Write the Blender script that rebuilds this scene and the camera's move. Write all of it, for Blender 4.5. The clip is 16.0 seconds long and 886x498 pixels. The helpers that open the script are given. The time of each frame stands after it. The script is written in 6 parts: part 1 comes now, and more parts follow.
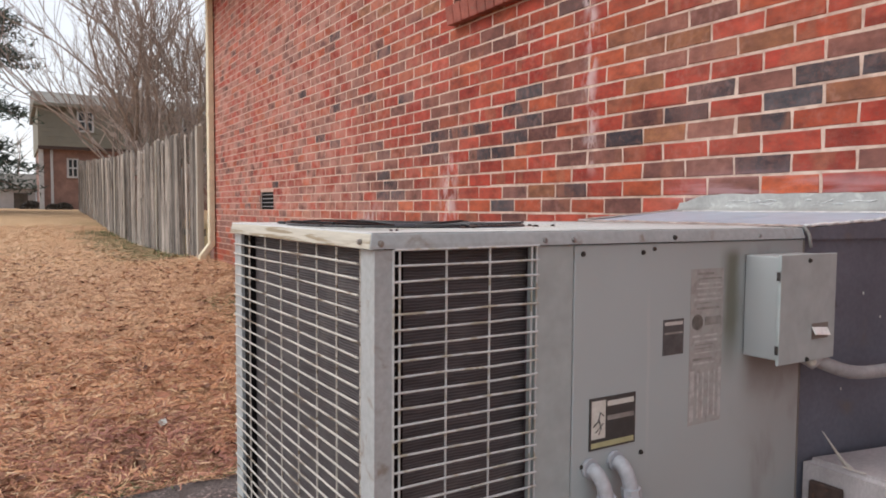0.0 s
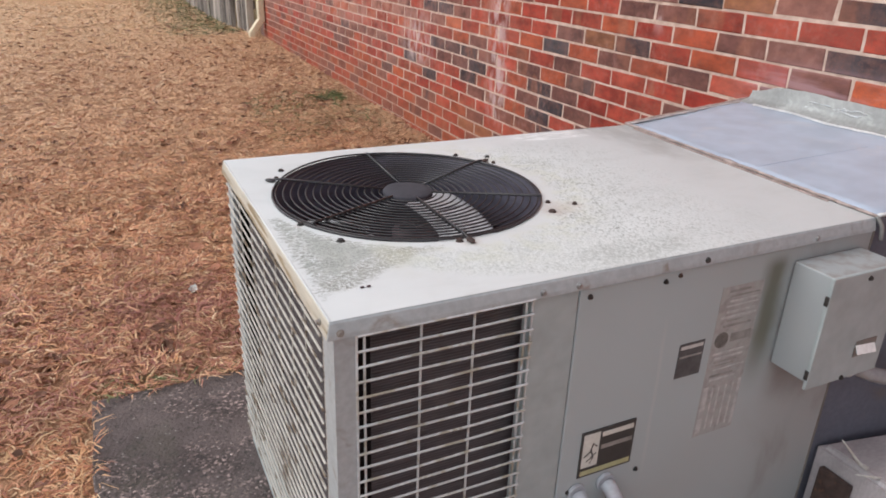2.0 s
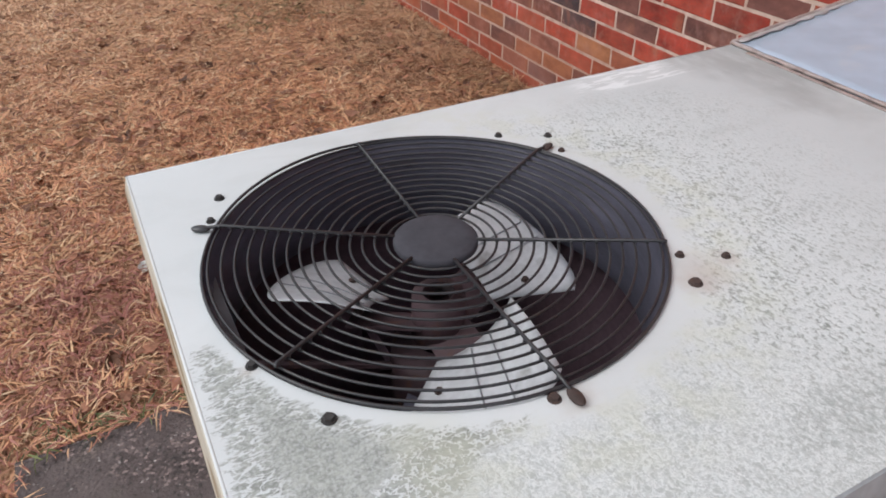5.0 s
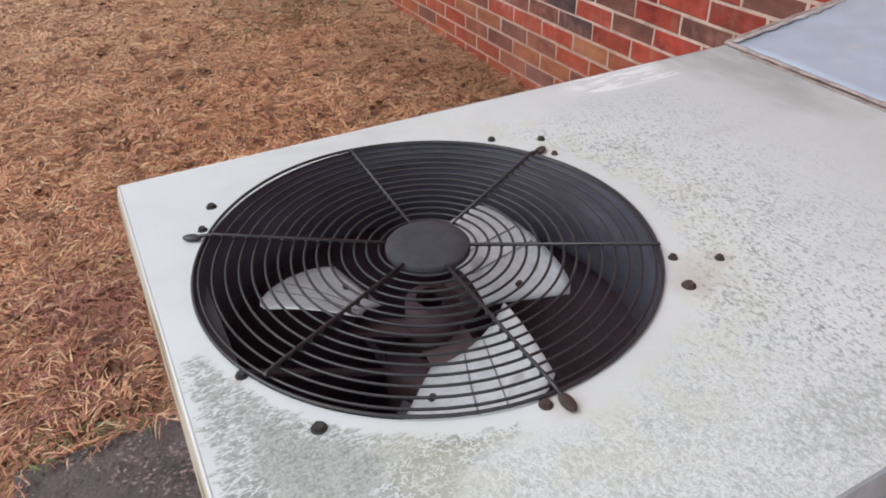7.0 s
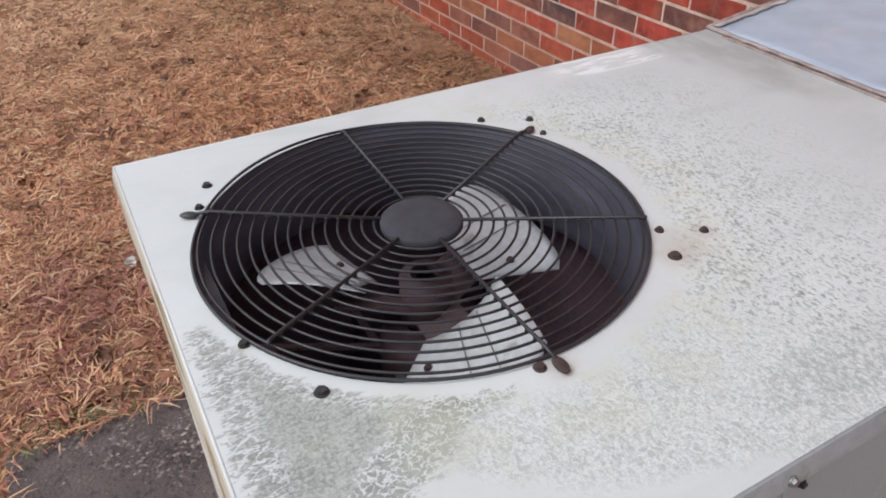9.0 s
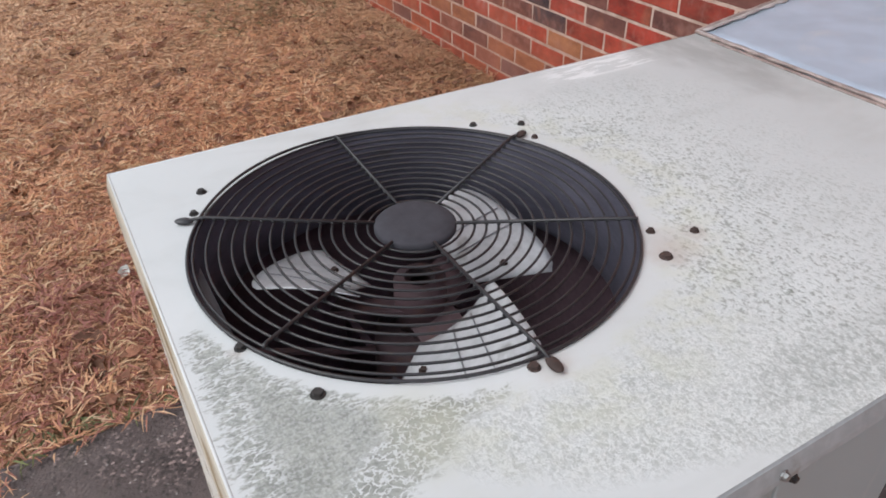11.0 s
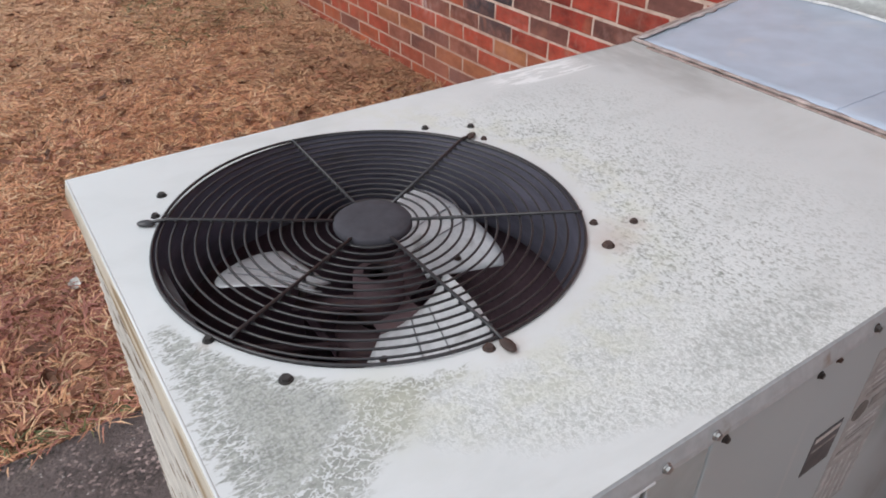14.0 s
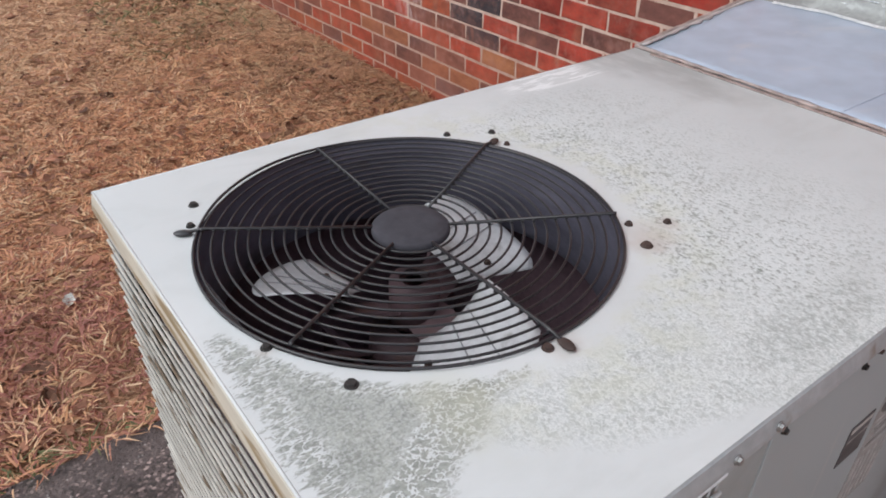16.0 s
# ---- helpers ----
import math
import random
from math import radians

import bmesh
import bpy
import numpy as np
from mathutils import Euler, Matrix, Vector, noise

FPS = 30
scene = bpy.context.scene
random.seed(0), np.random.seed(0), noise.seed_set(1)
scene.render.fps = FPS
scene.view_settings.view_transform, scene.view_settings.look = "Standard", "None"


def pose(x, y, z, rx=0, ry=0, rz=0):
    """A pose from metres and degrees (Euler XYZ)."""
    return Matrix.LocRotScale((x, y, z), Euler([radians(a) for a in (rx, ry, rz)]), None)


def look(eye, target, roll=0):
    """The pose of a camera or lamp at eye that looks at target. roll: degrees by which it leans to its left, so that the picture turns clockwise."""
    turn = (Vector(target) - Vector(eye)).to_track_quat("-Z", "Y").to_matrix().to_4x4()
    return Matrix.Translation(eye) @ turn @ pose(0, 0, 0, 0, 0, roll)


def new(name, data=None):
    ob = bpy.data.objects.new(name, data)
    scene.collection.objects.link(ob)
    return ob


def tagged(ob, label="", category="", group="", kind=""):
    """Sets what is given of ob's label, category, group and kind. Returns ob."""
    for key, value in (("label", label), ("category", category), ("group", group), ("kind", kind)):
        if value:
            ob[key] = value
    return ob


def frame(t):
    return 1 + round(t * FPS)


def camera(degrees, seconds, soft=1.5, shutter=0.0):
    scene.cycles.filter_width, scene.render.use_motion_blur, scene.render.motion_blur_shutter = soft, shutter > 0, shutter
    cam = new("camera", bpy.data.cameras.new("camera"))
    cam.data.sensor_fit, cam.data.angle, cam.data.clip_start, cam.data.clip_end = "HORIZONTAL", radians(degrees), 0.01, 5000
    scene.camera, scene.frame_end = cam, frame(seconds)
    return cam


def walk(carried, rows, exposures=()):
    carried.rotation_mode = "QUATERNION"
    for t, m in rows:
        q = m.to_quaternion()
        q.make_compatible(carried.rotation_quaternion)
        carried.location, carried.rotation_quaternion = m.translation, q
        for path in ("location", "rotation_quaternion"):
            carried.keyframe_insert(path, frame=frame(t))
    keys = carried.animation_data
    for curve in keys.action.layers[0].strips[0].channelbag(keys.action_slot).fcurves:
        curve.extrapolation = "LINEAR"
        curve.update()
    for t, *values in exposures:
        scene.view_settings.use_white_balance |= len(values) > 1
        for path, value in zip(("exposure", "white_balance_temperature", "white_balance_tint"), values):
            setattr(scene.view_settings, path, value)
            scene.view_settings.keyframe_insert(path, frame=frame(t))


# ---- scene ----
cam = camera(64.3, 16.0, soft=1.8)
PATH = [
    (0, (-0.458, -0.959, 0.826), (0.58, 0.748, 0.714), 0.4),
    (0.3, (-0.444, -0.952, 0.822), (0.652, 0.72, 0.778), 0.7),
    (0.5, (-0.437, -0.957, 0.832), (0.681, 0.701, 0.836), 0.8),
    (0.7, (-0.418, -0.955, 0.869), (0.715, 0.693, 0.885), 0.3),
    (1, (-0.358, -0.96, 1.009), (0.746, 0.687, 0.747), 1.2),
    (1.2, (-0.315, -0.956, 1.101), (0.721, 0.695, 0.65), 1.0),
    (1.5, (-0.267, -0.936, 1.202), (0.687, 0.727, 0.632), -0.7),
    (1.6, (-0.246, -0.932, 1.231), (0.660, 0.744, 0.62), -1.9),
    (1.7, (-0.245, -0.909, 1.251), (0.648, 0.756, 0.594), -0.3),
    (2, (-0.229, -0.785, 1.245), (0.589, 0.861, 0.456), 2.1),
    (2.2, (-0.201, -0.691, 1.241), (0.59, 0.949, 0.414), 2.6),
    (2.5, (-0.125, -0.586, 1.254), (0.621, 1.022, 0.329), 2.7),
    (2.7, (-0.095, -0.512, 1.255), (0.632, 1.078, 0.284), 3.0),
    (3, (-0.076, -0.41, 1.264), (0.59, 1.148, 0.202), -0.3),
    (3.2, (-0.103, -0.338, 1.262), (0.563, 1.199, 0.169), -2.9),
    (3.5, (-0.088, -0.273, 1.266), (0.634, 1.212, 0.138), -4.3),
    (3.7, (-0.074, -0.242, 1.266), (0.693, 1.194, 0.105), -1.9),
    (4, (-0.036, -0.192, 1.269), (0.725, 1.233, 0.09), -0.6),
    (4.2, (-0.013, -0.169, 1.275), (0.734, 1.258, 0.09), -1.2),
    (4.5, (-0.006, -0.158, 1.258), (0.745, 1.289, 0.1), -0.2),
    (7, (0.009, -0.16, 1.258), (0.757, 1.304, 0.119), -1.3),
    (7.5, (0.007, -0.165, 1.254), (0.759, 1.296, 0.113), -1.6),
    (8, (0.003, -0.165, 1.252), (0.772, 1.279, 0.1), -1.5),
    (8.5, (-0.004, -0.17, 1.25), (0.77, 1.265, 0.092), -1.0),
    (9, (-0.016, -0.18, 1.253), (0.768, 1.251, 0.096), -0.8),
    (11.5, (-0.021, -0.192, 1.253), (0.799, 1.234, 0.115), -1.2),
    (12, (-0.026, -0.203, 1.255), (0.823, 1.202, 0.113), -1.1),
    (12.5, (-0.039, -0.216, 1.258), (0.837, 1.179, 0.123), -0.9),
    (13, (-0.041, -0.223, 1.262), (0.858, 1.168, 0.14), -0.9),
    (13.5, (-0.043, -0.224, 1.261), (0.871, 1.158, 0.141), -0.5),
    (14, (-0.049, -0.225, 1.262), (0.88, 1.149, 0.145), 0.2),
    (14.5, (-0.048, -0.224, 1.26), (0.891, 1.148, 0.149), 0.1),
    (15, (-0.049, -0.222, 1.259), (0.899, 1.143, 0.147), 0.2),
    (15.5, (-0.05, -0.218, 1.255), (0.895, 1.146, 0.138), 0.2),
    (15.8, (-0.076, -0.199, 1.261), (0.908, 1.147, 0.156), 0.9),
    (16, (-0.125, -0.182, 1.258), (0.882, 1.157, 0.166), 0.6),
]
EXPOSURES = ((0.0, 0.05, 6480, 10), (0.5, 0.18, 6440, 10), (1.0, 0.23, 6430, 10), (1.5, 0.25, 6420, 10), (2.0, 0.08, 6380, 9.5), (2.5, 0.0, 6350, 9), (3.5, -0.03, 6250, 8), (7.0, -0.03, 6230, 8), (16.0, -0.05, 6200, 8))
walk(cam, [(t, look(eye, target, roll)) for t, eye, target, roll in PATH], EXPOSURES)

# ---- daylight: a bright overcast sky, with a broad weak sun behind the cloud ----
SUN_EL, SUN_AZ = 48.0, 285.0      # degrees; azimuth is clockwise from +y
world = bpy.data.worlds.new("sky")
scene.world = world
world.use_nodes = True
wn, wl = world.node_tree.nodes, world.node_tree.links
wn.clear()
sky = wn.new("ShaderNodeTexSky")
sky.sky_type, sky.sun_disc = "NISHITA", False
sky.sun_elevation, sky.sun_rotation = radians(SUN_EL), radians(SUN_AZ)
sky.air_density, sky.dust_density = 1.0, 3.0
sky_bg, cloud_bg, add, out = (wn.new(n) for n in ("ShaderNodeBackground", "ShaderNodeBackground", "ShaderNodeAddShader", "ShaderNodeOutputWorld"))
sky_bg.inputs["Strength"].default_value = 0.04
cloud_noise = wn.new("ShaderNodeTexNoise")
cloud_noise.inputs["Scale"].default_value = 3.0
cloud_noise.inputs["Detail"].default_value = 5.0
cloud_ramp = wn.new("ShaderNodeValToRGB")
cloud_ramp.color_ramp.elements[0].position, cloud_ramp.color_ramp.elements[0].color = 0.3, (0.76, 0.775, 0.81, 1)
cloud_ramp.color_ramp.elements[1].position, cloud_ramp.color_ramp.elements[1].color = 0.75, (0.95, 0.96, 0.98, 1)
cloud_bg.inputs["Strength"].default_value = 1.0
wl.new(sky.outputs[0], sky_bg.inputs[0])
wl.new(cloud_noise.outputs["Fac"], cloud_ramp.inputs[0])
wl.new(cloud_ramp.outputs[0], cloud_bg.inputs[0])
wl.new(sky_bg.outputs[0], add.inputs[0])
wl.new(cloud_bg.outputs[0], add.inputs[1])
wl.new(add.outputs[0], out.inputs[0])
sun = new("sun", bpy.data.lights.new("sun", "SUN"))
sun.data.energy, sun.data.angle, sun.data.color = 1.5, radians(40), (1.0, 0.985, 0.965)
az, el = radians(SUN_AZ), radians(SUN_EL)
sun.matrix_world = look((0, 0, 20), (-20 * math.sin(az) * math.cos(el), -20 * math.cos(az) * math.cos(el), 20 - 20 * math.sin(el)))


# ---- materials ----
def nodes_of(name):
    m = bpy.data.materials.new(name)
    m.use_nodes = True
    t = m.node_tree
    return m, t, t.nodes["Principled BSDF"]


def link(t, a, b):
    t.links.new(a, b)


def node(t, kind, **values):
    n = t.nodes.new(kind)
    for key, value in values.items():
        n.inputs[key.replace("_", " ")].default_value = value
    return n


def place(t, stretch=(1, 1, 1)):
    g = t.nodes.new("ShaderNodeNewGeometry")
    if stretch == (1, 1, 1):
        return g.outputs["Position"]
    m = t.nodes.new("ShaderNodeVectorMath")
    m.operation = "MULTIPLY"
    m.inputs[1].default_value = stretch
    link(t, g.outputs["Position"], m.inputs[0])
    return m.outputs[0]


def grain(t, scale, detail=3.0, stretch=(1, 1, 1), distortion=0.0, rough=0.55):
    n = node(t, "ShaderNodeTexNoise", Scale=scale, Detail=detail, Distortion=distortion, Roughness=rough)
    link(t, place(t, stretch), n.inputs["Vector"])
    return n.outputs["Fac"]


def ramp(t, fac, stops):
    r = t.nodes.new("ShaderNodeValToRGB")
    while len(r.color_ramp.elements) < len(stops):
        r.color_ramp.elements.new(0.5)
    for e, (p, c) in zip(r.color_ramp.elements, stops):
        e.position, e.color = p, (*c, 1) if len(c) == 3 else c
    link(t, fac, r.inputs[0])
    return r.outputs[0]


def mask(t, fac, lo, hi):
    r = t.nodes.new("ShaderNodeMapRange")
    r.interpolation_type = "SMOOTHSTEP"
    r.inputs["From Min"].default_value, r.inputs["From Max"].default_value = lo, hi
    link(t, fac, r.inputs["Value"])
    return r.outputs[0]


def blend(t, fac, a, b, mode="MIX"):
    m = t.nodes.new("ShaderNodeMix")
    m.data_type, m.blend_type = "RGBA", mode
    for socket, value in ((m.inputs[0], fac), (m.inputs[6], a), (m.inputs[7], b)):
        if isinstance(value, (int, float)):
            socket.default_value = value
        elif isinstance(value, tuple):
            socket.default_value = (*value, 1)
        else:
            link(t, value, socket)
    return m.outputs[2]


def sums(t, op, a, b=0.0):
    m = t.nodes.new("ShaderNodeMath")
    m.operation = op
    for socket, value in ((m.inputs[0], a), (m.inputs[1], b)):
        if isinstance(value, (int, float)):
            socket.default_value = value
        else:
            link(t, value, socket)
    return m.outputs[0]


def axis(t, which):
    s = t.nodes.new("ShaderNodeSeparateXYZ")
    link(t, place(t), s.inputs[0])
    return s.outputs[which]


def bump(t, b, fac, strength, distance=0.002):
    n = node(t, "ShaderNodeBump", Strength=strength, Distance=distance)
    link(t, fac, n.inputs["Height"])
    link(t, n.outputs[0], b.inputs["Normal"])


def paint(name, colour, rough=0.55, metal=0.0, var=0.25, scale=6.0, fine=90.0, relief=0.15, depth=0.001, dirt=None, dirt_lo=0.55, dirt_hi=0.75, stretch=(1, 1, 1), each=0.0, island=False, spec=0.5):
    """A worn painted or natural surface: two scales of tone, fine relief and an optional dirt colour in patches."""
    m, t, b = nodes_of(name)
    dark = tuple(c * (1 - var) for c in colour)
    light = tuple(min(1.0, c * (1 + var * 0.7)) for c in colour)
    big = ramp(t, grain(t, scale, 4.0, stretch), ((0.3, dark), (0.7, light)))
    small = ramp(t, grain(t, fine, 2.0, stretch), ((0.3, (0.82, 0.82, 0.82)), (0.7, (1.12, 1.12, 1.12))))
    col = blend(t, 0.6, big, small, "MULTIPLY")
    if dirt:
        col = blend(t, mask(t, grain(t, scale * 2.3, 6.0, stretch, 0.6), dirt_lo, dirt_hi), col, dirt)
    if each:
        if island:
            r = t.nodes.new("ShaderNodeNewGeometry").outputs["Random Per Island"]
        else:
            r = t.nodes.new("ShaderNodeObjectInfo").outputs["Random"]
        k = ramp(t, r, ((0.0, (1 - each,) * 3), (1.0, (1 + each,) * 3)))
        col = blend(t, 1.0, col, k, "MULTIPLY")
    link(t, col, b.inputs["Base Color"])
    b.inputs["Roughness"].default_value, b.inputs["Metallic"].default_value = rough, metal
    b.inputs["Specular IOR Level"].default_value = spec
    bump(t, b, grain(t, fine, 3.0, stretch), relief, depth)
    return m


def brick_material(name, colour, other, island):
    """Fired clay: two tones, dark fire marks, chalky bloom in runs below the window, soil splash in patches."""
    m, t, b = nodes_of(name)
    source = t.nodes.new("ShaderNodeNewGeometry").outputs["Random Per Island"] if island else t.nodes.new("ShaderNodeObjectInfo").outputs["Random"]
    col = blend(t, source, colour, other)
    shade = sums(t, "FRACT", sums(t, "MULTIPLY", source, 37.7))
    col = blend(t, 1.0, col, ramp(t, shade, ((0.0, (0.74, 0.74, 0.76)), (0.5, (1.0, 1.0, 1.0)), (0.85, (1.12, 1.10, 1.08)), (1.0, (1.28, 1.50, 1.55)))), "MULTIPLY")
    flash = sums(t, "MULTIPLY", mask(t, grain(t, 8.0, 2.0, (1, 1.2, 0.5)), 0.50, 0.60), mask(t, sums(t, "FRACT", sums(t, "MULTIPLY", source, 91.3)), 0.62, 0.72))
    col = blend(t, sums(t, "MULTIPLY", flash, 0.55), col, (0.30, 0.125, 0.075))
    tone = ramp(t, grain(t, 16.0, 6.0, (1, 0.7, 1.4)), ((0.32, (0.50, 0.50, 0.54)), (0.66, (1.22, 1.19, 1.17))))
    col = blend(t, 0.9, col, tone, "MULTIPLY")
    speck = mask(t, grain(t, 200.0, 2.0), 0.52, 0.66)
    col = blend(t, sums(t, "MULTIPLY", speck, 0.35), col, (0.16, 0.07, 0.06))
    drag = mask(t, grain(t, 26.0, 4.0, (1, 0.8, 1.2), 0.1), 0.50, 0.72)
    col = blend(t, sums(t, "MULTIPLY", drag, 0.14), col, (0.45, 0.20, 0.14))
    blotch = mask(t, grain(t, 38.0, 5.0, (1, 0.9, 1.1), 0.1, 0.65), 0.50, 0.66)
    col = blend(t, sums(t, "MULTIPLY", blotch, 0.22), col, (0.17, 0.065, 0.05))
    dust = mask(t, grain(t, 3.2, 5.0, (1, 1, 1), 0.5), 0.46, 0.64)
    col = blend(t, sums(t, "MULTIPLY", dust, 0.16), col, (0.46, 0.19, 0.13))
    comb = sums(t, "MULTIPLY", mask(t, grain(t, 26.0, 5.0, (1, 1.2, 0.9), 0.2, 0.6), 0.46, 0.68), mask(t, grain(t, 4.5, 3.0), 0.44, 0.60))
    col = blend(t, sums(t, "MULTIPLY", comb, 0.17), col, (0.50, 0.29, 0.25))
    # haze painted into the far bricks: paler and pinker along the wall
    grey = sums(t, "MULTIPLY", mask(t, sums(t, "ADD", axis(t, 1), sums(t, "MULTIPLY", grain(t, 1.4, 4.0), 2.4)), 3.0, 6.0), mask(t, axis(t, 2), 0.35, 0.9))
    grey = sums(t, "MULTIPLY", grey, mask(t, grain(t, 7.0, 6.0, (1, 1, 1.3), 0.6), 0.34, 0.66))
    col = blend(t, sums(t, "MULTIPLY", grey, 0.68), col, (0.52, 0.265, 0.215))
    col = blend(t, bloom(t), col, (0.62, 0.50, 0.50))
    wash = sums(t, "MULTIPLY", mask(t, sums(t, "ADD", axis(t, 2), sums(t, "MULTIPLY", grain(t, 9.0, 4.0, (1, 0.3, 2.0)), 0.05)), 1.005, 0.93), mask(t, axis(t, 1), 0.95, 0.75))
    col = blend(t, sums(t, "MULTIPLY", sums(t, "MULTIPLY", wash, mask(t, grain(t, 14.0, 5.0, (1, 0.25, 2.5)), 0.38, 0.62)), 0.5), col, (0.42, 0.26, 0.28))
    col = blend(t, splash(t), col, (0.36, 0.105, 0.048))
    link(t, col, b.inputs["Base Color"])
    b.inputs["Roughness"].default_value = 0.82
    b.inputs["Specular IOR Level"].default_value = 0.3
    bump(t, b, grain(t, 160.0, 4.0), 0.5, 0.0015)
    return m


def bloom(t):
    """Chalky runs on the masonry at two places along the wall, broken up by noise."""
    y, z = axis(t, 1), axis(t, 2)
    total = None
    for centre, width, low, high, lean in ((1.31, 0.060, 0.95, 2.2, -0.5), (2.45, 0.14, 0.35, 1.20, 0.0), (3.5, 0.32, 0.50, 0.92, 0.0)):
        along = sums(t, "ADD", y, sums(t, "MULTIPLY", sums(t, "MAXIMUM", sums(t, "SUBTRACT", z, 1.64), 0.0), lean))
        d = sums(t, "ABSOLUTE", sums(t, "SUBTRACT", sums(t, "ADD", along, sums(t, "MULTIPLY", sums(t, "SUBTRACT", grain(t, 5.0, 3.0), 0.5), 0.10)), centre))
        side = mask(t, d, width, 0.0)
        tall = sums(t, "MULTIPLY", mask(t, z, low, low + 0.12), mask(t, z, high, high - 0.2))
        m = sums(t, "MULTIPLY", side, tall)
        total = m if total is None else sums(t, "MAXIMUM", total, m)
    broken = mask(t, grain(t, 20.0, 6.0, (1, 1.1, 0.5), 0.4), 0.42, 0.60)
    return sums(t, "MULTIPLY", sums(t, "MULTIPLY", total, broken), 0.66)


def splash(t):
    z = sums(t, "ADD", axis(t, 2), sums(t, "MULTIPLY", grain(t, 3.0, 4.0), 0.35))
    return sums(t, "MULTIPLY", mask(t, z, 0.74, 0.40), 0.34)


RED, ORANGE, BROWN, DARK, TAN = range(5)
BRICK_TONES = (("red", (0.29, 0.032, 0.021), (0.38, 0.066, 0.040)), ("orange", (0.40, 0.090, 0.038), (0.32, 0.062, 0.032)),
               ("brown", (0.135, 0.060, 0.052), (0.23, 0.098, 0.076)), ("dark", (0.046, 0.042, 0.050), (0.072, 0.060, 0.064)), ("tan", (0.31, 0.135, 0.066), (0.26, 0.100, 0.054)))
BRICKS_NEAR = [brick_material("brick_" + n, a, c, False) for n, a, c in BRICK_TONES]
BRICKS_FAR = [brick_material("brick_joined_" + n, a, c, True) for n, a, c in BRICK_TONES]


def mortar_material():
    m, t, b = nodes_of("mortar")
    col = ramp(t, grain(t, 25.0, 5.0), ((0.35, (0.44, 0.31, 0.25)), (0.65, (0.64, 0.49, 0.41))))
    # far mortar fades to dull pink, the same haze put into its colour
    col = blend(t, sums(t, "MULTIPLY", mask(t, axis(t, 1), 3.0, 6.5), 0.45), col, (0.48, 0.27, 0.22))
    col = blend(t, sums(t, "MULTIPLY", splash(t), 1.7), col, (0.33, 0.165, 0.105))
    link(t, col, b.inputs["Base Color"])
    b.inputs["Roughness"].default_value = 0.9
    bump(t, b, grain(t, 220.0, 3.0), 0.6, 0.002)
    return m


